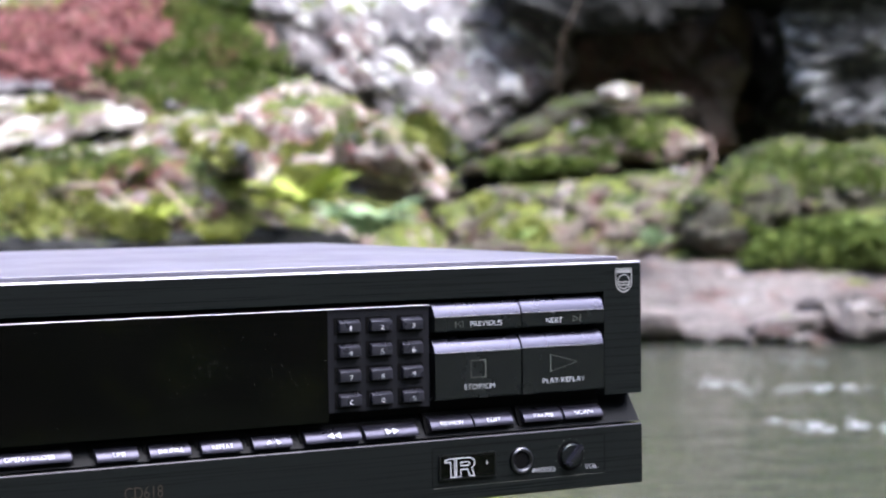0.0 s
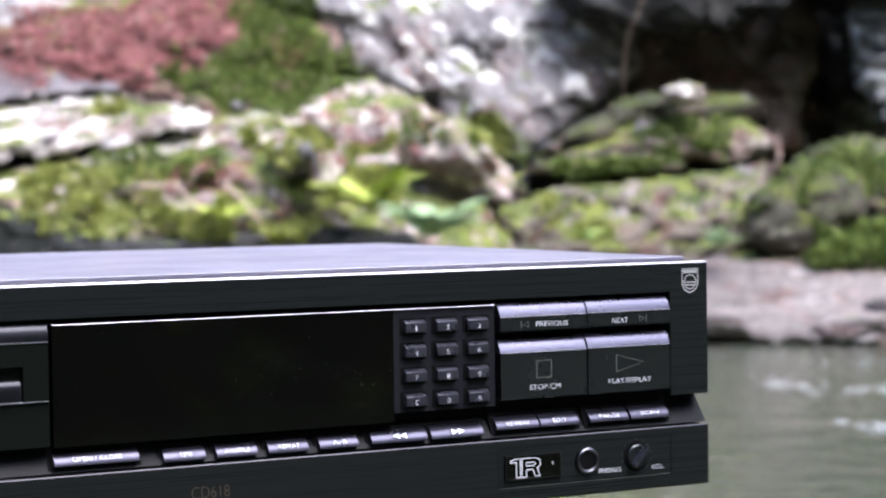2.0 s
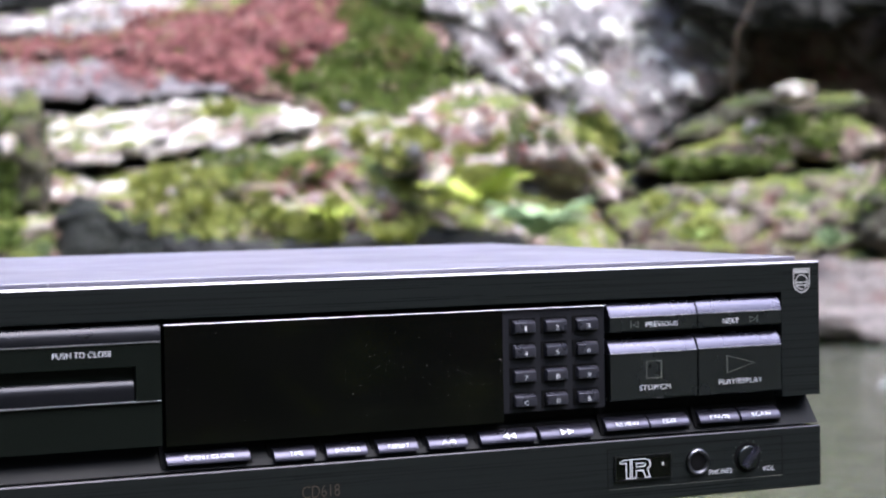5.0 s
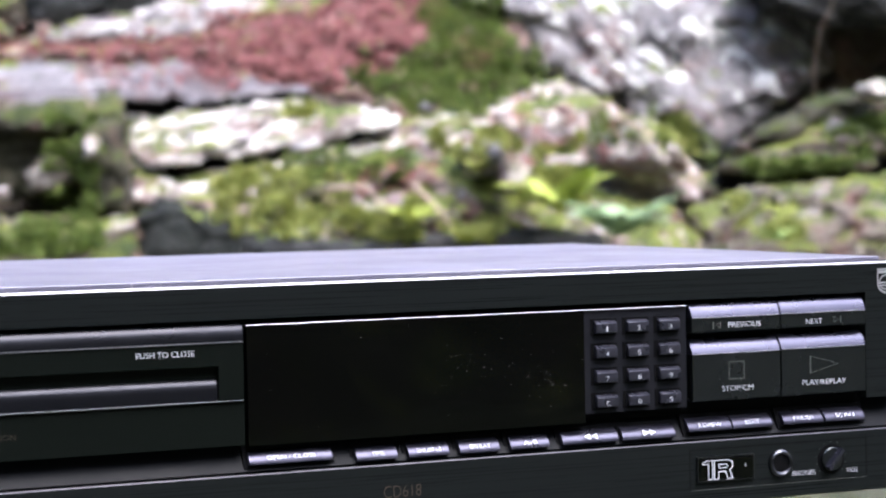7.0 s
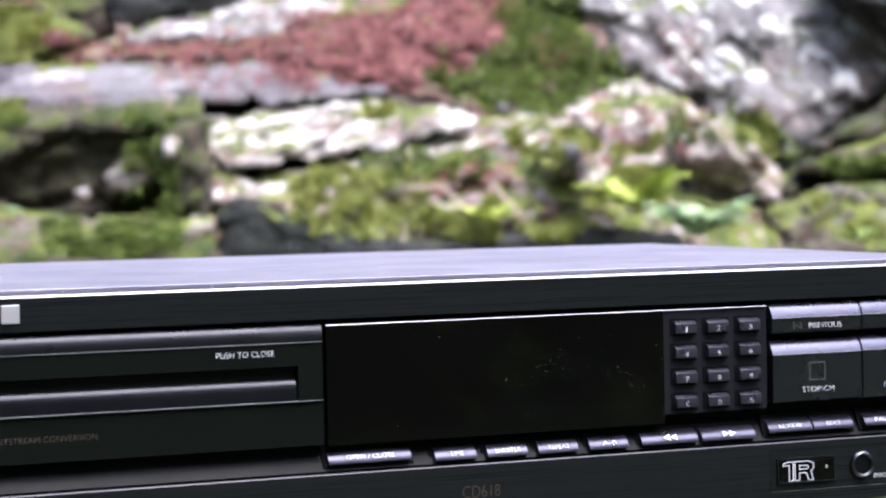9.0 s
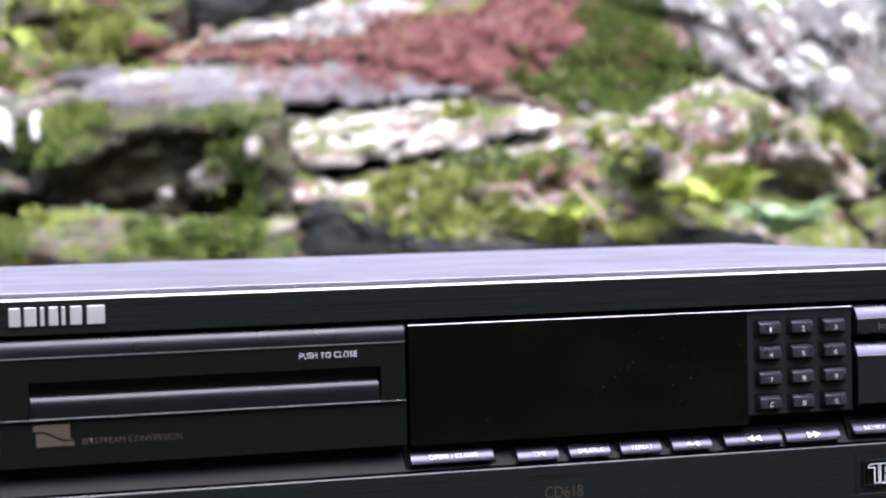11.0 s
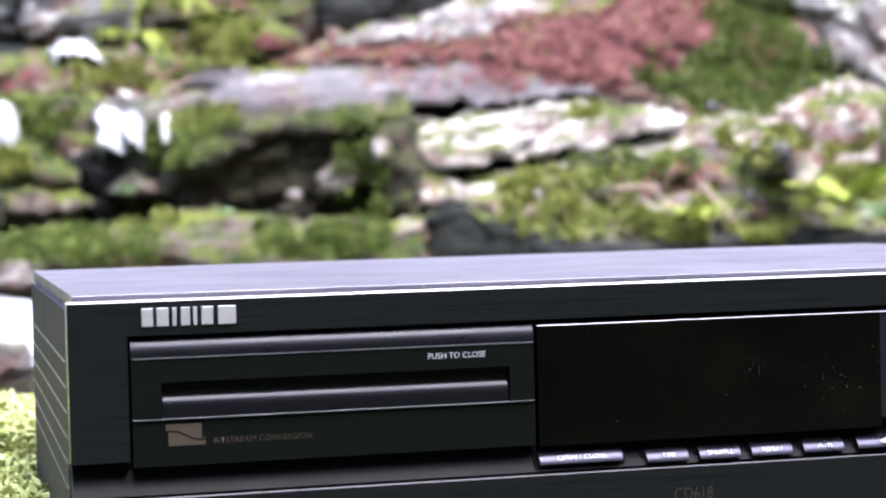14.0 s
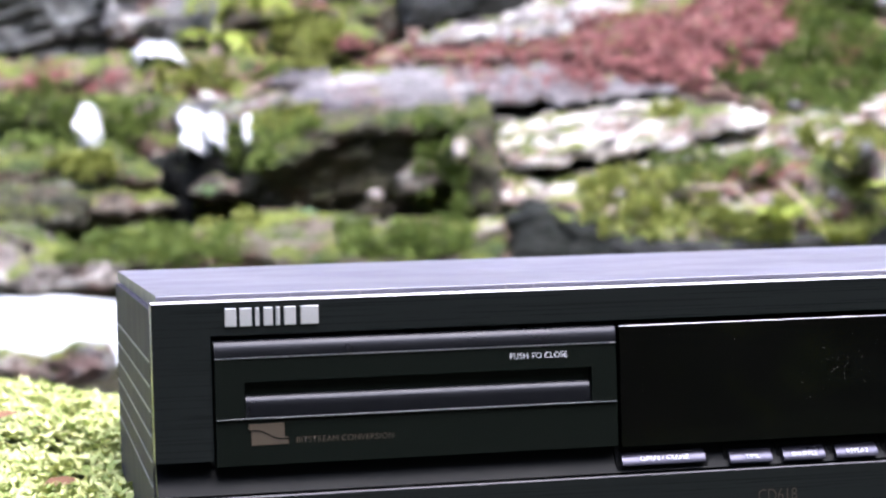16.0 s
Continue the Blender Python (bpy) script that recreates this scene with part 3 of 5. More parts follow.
slab("boulder", "wet grey step beside the fall", [(-2.08, 0.82), (-1.78, 0.86), (-1.62, 0.88), (-1.72, 0.76), (-1.78, 0.66), (-2.01, 0.65)], 8.0, 0.5, 0, grey_rock, 0.06, 0.03, 0)
slab("rock_ledge", "black slab for the shade in the hollow under the fall", [(-2.16, 0.65), (-2.01, 0.68), (-1.77, 0.69), (-1.77, 0.53), (-1.78, 0.37), (-2.1, 0.37), (-2.1, 0.56)], 7.8, 0, 0, dark_rock, 0.03, 0.03, 0)
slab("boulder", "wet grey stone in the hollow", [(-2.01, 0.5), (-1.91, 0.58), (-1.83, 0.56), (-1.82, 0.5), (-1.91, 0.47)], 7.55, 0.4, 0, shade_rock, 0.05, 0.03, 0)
slab("boulder", "moss-topped stone under the fall", [(-2.92, 0.66), (-2.63, 0.72), (-2.4, 0.71), (-2.27, 0.68), (-2.15, 0.62), (-2.27, 0.56), (-2.46, 0.54), (-2.92, 0.53)], 7.6, 0.9, 0, moss_rock, 0.09, 0.03, 0)
slab("boulder", "small round mossy stone", [(-2.28, 0.56), (-2.24, 0.62), (-2.16, 0.63), (-2.09, 0.59), (-2.09, 0.55), (-2.2, 0.52)], 7.45, 0.6, 0, moss_rock, 0.09, 0.02, 0)
slab("boulder", "brown stone with a mossy rim", [(-2.42, 0.51), (-2.27, 0.54), (-2.08, 0.52), (-2.04, 0.45), (-2.21, 0.41), (-2.4, 0.42)], 7.4, 0.8, 0, brown_rock, 0.06, 0.03, 0)
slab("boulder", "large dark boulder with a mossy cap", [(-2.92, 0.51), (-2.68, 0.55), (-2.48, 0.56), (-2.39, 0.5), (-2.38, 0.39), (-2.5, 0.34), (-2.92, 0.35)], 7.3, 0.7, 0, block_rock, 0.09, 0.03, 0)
slab("boulder", "flat pale stone at the stream edge", [(-2.92, 0.4), (-2.61, 0.4), (-2.44, 0.33), (-2.27, 0.26), (-2.24, 0.16), (-2.92, 0.14)], 6.75, 1.0, 0, pink_rock, 0.06, 0.03, 0.01)
slab("boulder", "long mossy stone at the stream edge", [(-2.42, 0.34), (-2.21, 0.4), (-1.89, 0.4), (-1.87, 0.25), (-2.18, 0.21), (-2.31, 0.25)], 6.95, 0.8, 0, moss_rock, 0.07, 0.03, 0)
rock("boulder", "small white-topped stone on the ledge", 1.734, 0.865, 7.75, 0.170, 0.080, 0.2, bright_rock, 0, 0, 0.8, 0.15, 4, 0)
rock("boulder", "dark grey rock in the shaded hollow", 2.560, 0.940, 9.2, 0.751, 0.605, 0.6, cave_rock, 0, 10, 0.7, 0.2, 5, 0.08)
# Rocks round the hollow are near-black, its deep shade painted in.
rock("boulder", "black back wall, the shade of the hollow put into its colour", 2.234, 1.070, 9.8, 0.914, 1.456, 0.8, dark_rock, 0, 0, 0.6, 0.12, 4, 0)
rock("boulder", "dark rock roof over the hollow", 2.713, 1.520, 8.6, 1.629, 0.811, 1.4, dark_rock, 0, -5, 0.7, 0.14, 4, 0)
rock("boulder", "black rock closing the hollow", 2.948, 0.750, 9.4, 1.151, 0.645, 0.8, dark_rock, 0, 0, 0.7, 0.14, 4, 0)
rock("boulder", "wet grey stone standing in the shallows", 2.361, 0.035, 6.2, 0.210, 0.080, 0.25, shore_rock, 0, -12, 0.75, 0.18, 4, 0)
rock("boulder", "pink-brown stone at the waterline", 2.682, 0.077, 6.5, 0.455, 0.180, 0.4, shore_rock, 0, 0, 0.7, 0.14, 4, 0)
rock("boulder", "pale wet stone at the waterline", 1.872, 0.042, 6.2, 0.190, 0.075, 0.2, shore_rock, 0, 0, 0.7, 0.14, 4, 0)
rock("boulder", "pale stone among the moss", 0.387, 0.615, 7.4, 0.280, 0.137, 0.35, bright_rock, 0, 0, 0.75, 0.2, 4, 0)
rock("boulder", "lilac stone wedged in the moss", 0.459, 0.585, 7.15, 0.125, 0.174, 0.2, mottled_rock, 0, 0, 0.8, 0.18, 4, 0)
rock("boulder", "pale stone with pink lichen", 0.877, 0.630, 7.5, 0.372, 0.214, 0.4, mottled_rock, 10, 25, 0.75, 0.18, 4, 0)
rock("boulder", "small white pebble in the shade", -1.322, 0.494, 7.0, 0.061, 0.048, 0.06, bright_rock, 0, 0, 0.9, 0.1, 3, 0)
rock("boulder", "grey stone beside the white water", -2.423, -0.116, 3.9, 0.140, 0.085, 0.22, grey_rock, 0, -15, 0.7, 0.15, 5, 0)
rock("boulder", "pale wet stone in the rapid", -2.703, -0.135, 3.8, 0.177, 0.081, 0.2, bright_rock, 0, 0, 0.75, 0.16, 4, 0)


# ---- the mossy boulder that carries the player ----
def near_boulder():
    bm = bmesh.new()
    bmesh.ops.create_icosphere(bm, subdivisions=6, radius=1)
    for v in bm.verts:
        n = v.co.normalized()
        p = Vector([math.copysign(abs(c) ** 0.6, c) for c in n])
        p *= 1 + 0.10 * noise.noise(n * 1.7 + Vector((5, 2, 1)))
        co = Vector((-0.26 + p.x * 0.50, 0.99 + p.y * 0.40, -0.06 + p.z * 0.33))
        hump = math.exp(-((co.x + 0.52) / 0.17) ** 2 - ((co.y - 0.98) / 0.20) ** 2)
        top = 0.236 + 0.055 * hump
        if co.z > top - 0.05:
            co.z = top - 0.05 + (co.z - top + 0.05) * 0.15 + 0.045 + 0.010 * noise.noise(co * 9) - 0.30 * max(0, co.x - 0.10) ** 1.5
        front = 0.60 + 0.37 * (co.x + 0.19) if co.x > -0.19 else 0.60 - 0.3 * (co.x + 0.19) * 0.4
        if co.y < front + 0.02 and co.z > 0:
            co.z -= 1.2 * (front + 0.02 - co.y)
        v.co = co
    ob = finish("mossy_boulder", bm, near_moss, smooth=True)
    tagged(ob, "low boulder under bright green moss by the stream", "boulder")
    return ob


near_rock = near_boulder()


# ---- the compact disc player ----
BASE = 0.088
player = new("cd_player")
player.matrix_world = pose(-0.18996, 0.63176, 0.24986, 0.729, -1.634, 20.547)
tagged(player, "black compact disc player resting on a mossy boulder", "CD player")


def part(name, bm, mat, parent=None, label="", smooth=False):
    """A part of the player; heights are given from its upper front edge downwards."""
    bmesh.ops.translate(bm, verts=bm.verts[:], vec=(0, 0, BASE))
    return finish(name, bm, mat, parent or player, label, smooth, 28 if smooth else 0)


def lettering(text, x0, x1, z, height, y, mat, parent, tilt=0.0, name="lettering", thin=-0.014):
    """Printed words between x0 and x1, with their middle at height z, on a face at y; tilt leans the face back."""
    cu = bpy.data.curves.new(name, "FONT")
    cu.body, cu.align_x, cu.align_y, cu.offset = text, "CENTER", "CENTER", thin
    cu.resolution_u = 3
    ob = bpy.data.objects.new(name, cu)
    scene.collection.objects.link(ob)
    me = bpy.data.meshes.new_from_object(ob.evaluated_get(bpy.context.evaluated_depsgraph_get()))
    bpy.data.objects.remove(ob)
    xs, ys = [v.co.x for v in me.vertices], [v.co.y for v in me.vertices]
    wide, tall = max(xs) - min(xs), max(ys) - min(ys)
    cx, cy = (max(xs) + min(xs)) / 2, (max(ys) + min(ys)) / 2
    c, s = math.cos(radians(tilt)), math.sin(radians(tilt))
    for v in me.vertices:
        a, b = (v.co.x - cx) * (x1 - x0) / wide, (v.co.y - cy) * height / tall
        v.co = ((x0 + x1) / 2 + a, y + b * s, z + BASE + b * c)
    me.materials.append(mat)
    me.name = name
    out = new(name, me)
    out.parent = parent
    return out


def frame_strip(bm, x0, x1, z0, z1, width, y0, y1):
    """Four thin strips round a rectangle."""
    block(bm, x0, x1, y0, y1, z1 - width, z1)
    block(bm, x0, x1, y0, y1, z0, z0 + width)
    block(bm, x0, x0 + width, y0, y1, z0 + width, z1 - width)
    block(bm, x1 - width, x1, y0, y1, z0 + width, z1 - width)


# cover
bm = bmesh.new()
bar(bm, [(0.0125, 0.0012), (0.0128, 0.0015), (0.2870, 0.0015), (0.2880, 0.0006), (0.2880, -0.003), (0.0125, -0.003)], 0.0025, 0.4175)
part("cover_top", bm, cover_paint, label="scuffed black painted metal top, dust and lilac sky sheen in its colour")
for x0, x1 in ((0.0002, 0.0030), (0.4170, 0.4198)):
    bm = bmesh.new()
    bar(bm, [(0.0125, -0.0030), (0.2560, -0.0030), (0.2560, -0.0828), (0.2500, -0.0860), (0.0125, -0.0860)], x0, x1)
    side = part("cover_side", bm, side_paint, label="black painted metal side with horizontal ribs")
    for i in range(6):
        z = -0.0200 - 0.0083 * i
        bm = bmesh.new()
        lip = -0.0004 if x0 < 0.2 else 0.0006
        bar(bm, [(0.0170, z), (0.2520, z), (0.2520, z - 0.0006), (0.0170, z - 0.0006)], min(x0, x0 + lip) if lip < 0 else x1, x0 if lip < 0 else x1 + lip)
        part("rib", bm, cover_paint, side)
        bm = bmesh.new()
        bar(bm, [(0.0132, z - 0.0020), (0.0152, z - 0.0020), (0.0152, z - 0.0060), (0.0132, z - 0.0060)], x0 - 0.0001, x1 + 0.0001)
        part("vent_slot", bm, recess_black, side)
bm = bmesh.new()
block(bm, 0.0035, 0.4165, 0.011, 0.250, -0.0868, -0.0040)
part("chassis", bm, recess_black, label="black inner chassis")

# front: upper panel round the long opening
bm = bmesh.new()
bar(bm, [(0.0, -0.00065), (0.0, -0.0115), (0.0105, -0.0115), (0.0105, -0.0001), (0.0008, -0.0001)], 0.0, 0.42)
for x0, x1 in ((0.0, 0.0188), (0.4026, 0.42)):
    bar(bm, [(0.0, -0.0115), (0.0, -0.0520), (0.0105, -0.0520), (0.0105, -0.0115)], x0, x1)
panel = part("front_panel", bm, panel_black, label="black brushed metal front panel")
bm = bmesh.new()
bar(bm, [(0.00010, -0.00055), (0.0006, 0.00002), (0.0009, 0.00002), (0.0009, -0.0004), (0.0004, -0.0008)], 0.0, 0.42)
part("bright_edge", bm, bevel_metal, panel, "polished metal bevel")
bm = bmesh.new()
block(bm, 0.0180, 0.4034, 0.0062, 0.0100, -0.0545, -0.0112)
part("opening_back", bm, recess_black, panel)

# sloping shelf under the panel, and the lower panel
bm = bmesh.new()
bar(bm, [(0.0090, -0.0525), (0.0008, -0.0632), (0.0120, -0.0636), (0.0120, -0.0525)], 0.0006, 0.4194)
shelf = part("button_shelf", bm, shelf_grey, label="sloping grey plastic shelf")
bm = bmesh.new()
bar(bm, [(0.0, -0.0646), (0.0004, -0.0641), (0.0105, -0.0641), (0.0105, -0.0878), (0.0008, -0.0878), (0.0, -0.0871)], 0.0, 0.42)
lower = part("lower_panel", bm, panel_black, label="black brushed metal lower panel")
bm = bmesh.new()
bar(bm, [(-0.00005, -0.0645), (0.00025, -0.06412), (0.0004, -0.06412), (0.0002, -0.0645)], 0.0, 0.42)
part("bright_edge", bm, dim_edge, lower, "fine polished edge")

# disc tray
bm = bmesh.new()
bar(bm, [(0.0060, -0.0128), (0.0015, -0.0130), (0.0006, -0.0137), (-0.0003, -0.0153), (-0.0008, -0.0172), (-0.0009, -0.0187), (0.0060, -0.0190)], 0.0198, 0.1546)
tray = part("tray_top_lip", bm, lip_black, label="satin black rounded tray lip", smooth=True)
bm = bmesh.new()
block(bm, 0.0198, 0.1546, -0.0006, 0.0060, -0.0268, -0.0192)
block(bm, 0.0198, 0.0293, -0.0006, 0.0060, -0.0386, -0.0268)
block(bm, 0.1460, 0.1546, -0.0006, 0.0060, -0.0386, -0.0268)
face = part("tray_front", bm, tray_black, label="matt black disc tray front")
bm = bmesh.new()
block(bm, 0.0293, 0.1460, 0.0024, 0.0061, -0.0386, -0.0268)
part("slot", bm, tray_black, face)
bm = bmesh.new()
bar(bm, [(0.0048, -0.0312), (0.0012, -0.0314), (0.0004, -0.0321), (-0.0002, -0.0334), (-0.0005, -0.0350), (-0.0004, -0.0384), (0.0048, -0.0384)], 0.0297, 0.1453)
part("tray_handle", bm, lip_black, face, "satin black grip bar", True)
bm = bmesh.new()
bar(bm, [(0.0000, -0.0391), (0.0000, -0.0540), (0.0060, -0.0540), (0.0060, -0.0391)], 0.0198, 0.1548)
flap = part("tray_flap", bm, tray_black, label="matt black flap under the tray")
for z0, holder in ((-0.01895, tray), (-0.0387, face)):
    bm = bmesh.new()
    block(bm, 0.0200, 0.1546, -0.0010, 0.0030, z0 - 0.00007, z0 + 0.00007)
    part("fine_line", bm, line_grey, holder)
lettering("PUSH TO CLOSE", 0.1180, 0.1377, -0.0222, 0.0019, -0.0007, print_white, face)
lettering("BITSTREAM CONVERSION", 0.0459, 0.0781, -0.0464, 0.0019, -0.0001, print_bronze, flap)
bm = bmesh.new()
block(bm, 0.0312, 0.0420, -0.00015, 0.0003, -0.0475, -0.0405)
block(bm, 0.0304, 0.0312, -0.00015, 0.0003, -0.0425, -0.0405)
block(bm, 0.0420, 0.0432, -0.00015, 0.0003, -0.0475, -0.0452)
badge = part("printed_emblem", bm, print_bronze, flap, "bronze printed emblem")
bm = bmesh.new()
curve = [(0.0304 + 0.0128 * i / 12, -0.0425 - 0.0030 * (0.5 - 0.5 * math.cos(math.pi * min(1, max(0, (i - 2) / 8))))) for i in range(13)]
for (xa, za), (xb, zb) in zip(curve, curve[1:]):
    q = [bm.verts.new((x, -0.0003, z)) for x, z in ((xa, za), (xb, zb), (xb, zb - 0.0005), (xa, za - 0.0005))]
    bm.faces.new(q)
part("emblem_line", bm, recess_black, flap)

# display window; a metal strip stands for the sky's glint on its upper edge
bm = bmesh.new()
block(bm, 0.1562, 0.2826, 0.0002, 0.0060, -0.0545, -0.0138)
window = part("display_window", bm, window_black, label="glossy smoked black display window")
bm = bmesh.new()
bar(bm, [(0.0001, -0.01368), (0.0002, -0.01355), (0.0006, -0.01355), (0.0006, -0.0138)], 0.1562, 0.3248)
part("window_edge_glint", bm, bevel_metal, window, "fine metal strip for the sky glint on the edge")

# number keys
bm = bmesh.new()
block(bm, 0.2828, 0.3248, 0.0010, 0.0060, -0.0513, -0.0140)
keypad = part("keypad_plate", bm, key_plate, label="dark grey plastic keypad plate")
for i, text in enumerate("123456789C0S"):
    x, z = 0.2868 + 0.01297 * (i % 3), -0.0176 - 0.00895 * (i // 3)
    # Dark block just proud of the plate, drawn as shade round the key.
    bm = bmesh.new()
    block(bm, x - 0.0014, x + 0.0092, 0.0008, 0.0030, z - 0.0056, z + 0.0006)
    part("key_gap_shade", bm, recess_black, keypad)
    bm = bmesh.new()
    bar(bm, [(0.0030, z), (0.0002, z - 0.0002), (-0.0013, z - 0.0012), (-0.0014, z - 0.0046), (0.0030, z - 0.0050)], x, x + 0.0086)
    soften(bm, 0.0005, 2)
    key = part("key", bm, key_black, smooth=True)
    wide = 0.0006 if text == "1" else 0.0014
    lettering(text, x + 0.0043 - wide / 2, x + 0.0043 + wide / 2, z - 0.0032, 0.0017, -0.00150, print_white, key, 0, "numeral")


# large transport buttons
def push_button(x0, x1, top, bottom, ridge):
    bm = bmesh.new()
    bar(bm, [(0.0050, ridge), (-0.0008, ridge), (-0.0012, ridge - 0.0003), (-0.0012, bottom + 0.0006), (-0.0006, bottom), (0.0050, bottom)], x0, x1)
    ob = part("button", bm, button_black, label="satin black push button", smooth=True)
    # Lip split from the button to carry the painted sheen.
    bm = bmesh.new()
    bar(bm, [(0.0050, top), (0.0026, top), (0.0018, top - 0.0004), (0.0008, top - 0.0016), (-0.0002, top - 0.0030), (-0.0010, ridge + 0.0004), (-0.0012, ridge), (0.0050, ridge)], x0, x1)
    part("button_lip", bm, sheen_lacquer, ob, "metallic lip, lilac sky sheen put into its colour", True)
    bm = bmesh.new()
    block(bm, x0 + 0.0002, x1 - 0.0002, -0.0014, -0.0009, ridge - 0.00010, ridge + 0.00007)
    part("fine_line", bm, line_grey, ob)
    return ob


previous = push_button(0.3262, 0.3636, -0.0129, -0.0240, -0.0183)
following = push_button(0.3643, 0.4016, -0.0127, -0.0238, -0.0182)
stop = push_button(0.3262, 0.3635, -0.0266, -0.0494, -0.0318)
play = push_button(0.3643, 0.4014, -0.0263, -0.0494, -0.0316)
lettering("PREVIOUS", 0.3414, 0.3552, -0.0214, 0.0019, -0.00135, print_white, previous, 0)
lettering("NEXT", 0.3751, 0.3822, -0.0216, 0.0019, -0.00135, print_white, following, 0)
lettering("STOP/CM", 0.3384, 0.3517, -0.0450, 0.0019, -0.00135, print_white, stop, 0)
lettering("PLAY/REPLAY", 0.3732, 0.3925, -0.0447, 0.0019, -0.00135, print_white, play, 0)


def outline(points, width, y, mat, parent, name):
    """A thin printed line round a shape given by (x, z) corners."""
    c = sum((Vector(p) for p in points), Vector((0, 0))) / len(points)
    bm = bmesh.new()
    outer = [Vector(p) for p in points]
    inner = [p + (c - p).normalized() * width * 1.5 for p in outer]
    for i in range(len(points)):
        j = (i + 1) % len(points)
        bm.faces.new([bm.verts.new((q.x, y, q.y)) for q in (outer[i], outer[j], inner[j], inner[i])])
    return part(name, bm, mat, parent)


outline([(0.3413, -0.0350), (0.3480, -0.0350), (0.3480, -0.0417), (0.3413, -0.0417)], 0.0003, -0.00135, print_grey, stop, "stop_sign")
outline([(0.3766, -0.0346), (0.3893, -0.0380), (0.3766, -0.0414)], 0.0003, -0.00135, print_grey, play, "play_sign")
outline([(0.3356, -0.0213), (0.3382, -0.0201), (0.3382, -0.0225)], 0.0002, -0.00135, print_grey, previous, "skip_sign")
outline([(0.3899, -0.0213), (0.3873, -0.0201), (0.3873, -0.0225)], 0.0002, -0.00135, print_grey, following, "skip_sign")
for x, ob in ((0.3349, previous), (0.3904, following)):
    bm = bmesh.new()
    block(bm, x, x + 0.0003, -0.00135, -0.0008, -0.0226, -0.0200)
    part("skip_bar", bm, print_grey, ob)


# small buttons on the shelf
def shelf_button(x0, x1, dz, text, t0, t1):
    z = dz - 0.0564
    # Raised dark block painted in for the shadow gap round the button.
    bm = bmesh.new()
    bar(bm, [(0.0080, z + 0.0010), (0.0048, z + 0.0012), (0.0012, z - 0.0062), (0.0080, z - 0.0062)], x0 - 0.0016, x1 + 0.0012)
    part("button_gap_shade", bm, recess_black, shelf)
    bm = bmesh.new()
    bar(bm, [(0.0070, z), (0.0044, z - 0.0001), (0.0026, z - 0.0008), (0.0009, z - 0.0022), (-0.0002, z - 0.0038), (-0.0004, z - 0.0047), (0.0070, z - 0.0050)], x0, x1)
    ob = part("shelf_button", bm, small_black, label="small satin black button", smooth=True)
    if text:
        lettering(text, t0, t1, z - 0.0026, 0.0017, 0.00010, print_white, ob, 38)
    return ob


shelf_button(0.1562, 0.1857, 0.0002, "OPEN / CLOSE", 0.1624, 0.1797)
shelf_button(0.1946, 0.2097, -0.0010, "TIME", 0.2001, 0.2049)
shelf_button(0.2139, 0.2290, -0.0010, "SHUFFLE", 0.2168, 0.2262)
shelf_button(0.2332, 0.2484, -0.0010, "REPEAT", 0.2370, 0.2450)
shelf_button(0.2528, 0.2679, -0.0009, "A-B", 0.2578, 0.2633)
rewind = shelf_button(0.2733, 0.2957, -0.0006, "", 0, 0)
forward = shelf_button(0.2975, 0.3192, -0.0006, "", 0, 0)
shelf_button(0.3248, 0.3429, 0.0008, "REVIEW", 0.3290, 0.3388)
shelf_button(0.3437, 0.3605, 0.0008, "EDIT", 0.3491, 0.3551)
shelf_button(0.3655, 0.3828, 0.0010, "PAUSE", 0.3699, 0.3786)
shelf_button(0.3840, 0.4014, 0.0010, "SCAN", 0.3886, 0.3968)
for x, way, ob in ((0.2830, -1, rewind), (0.2858, -1, rewind), (0.3070, 1, forward), (0.3098, 1, forward)):
    a, b = x - 0.0013 * way, x + 0.0013 * way
    bm = bmesh.new()
    z, tilt = -0.0594, 0.57
    pts = [(a, 0.0010), (b, 0.0), (a, -0.0010), (a + 0.0005 * way, -0.0005), (b - 0.0008 * way, 0.0), (a + 0.0005 * way, 0.0005)]
    v = [bm.verts.new((px, -0.0001 + pz * 0.78, z + pz)) for px, pz in pts]
    for q in ((0, 1, 4, 5), (1, 2, 3, 4), (2, 0, 5, 3)):
        bm.faces.new([v[k] for k in q])
    part("arrow_sign", bm, print_white, ob)

# lower panel: remote window, phones socket, volume
bm = bmesh.new()
frame_strip(bm, 0.3249, 0.4023, -0.0822, -0.0672, 0.0003, -0.0001, 0.0005)
part("engraved_frame", bm, recess_black, lower)
bm = bmesh.new()
block(bm, 0.3255, 0.4020, -0.0002, 0.0003, -0.08245, -0.0823)
part("engraved_edge", bm, print_grey, lower)
bm = bmesh.new()
block(bm, 0.3281, 0.3515, -0.0012, 0.0010, -0.0790, -0.0706)
soften(bm, 0.0006)
sensor = part("remote_sensor", bm, window_black, lower, "glossy black infrared window")
bm = bmesh.new()
frame_strip(bm, 0.3277, 0.3519, -0.0794, -0.0702, 0.00035, -0.0011, 0.0005)
part("sensor_rim", bm, chrome, lower, "dark chrome rim")
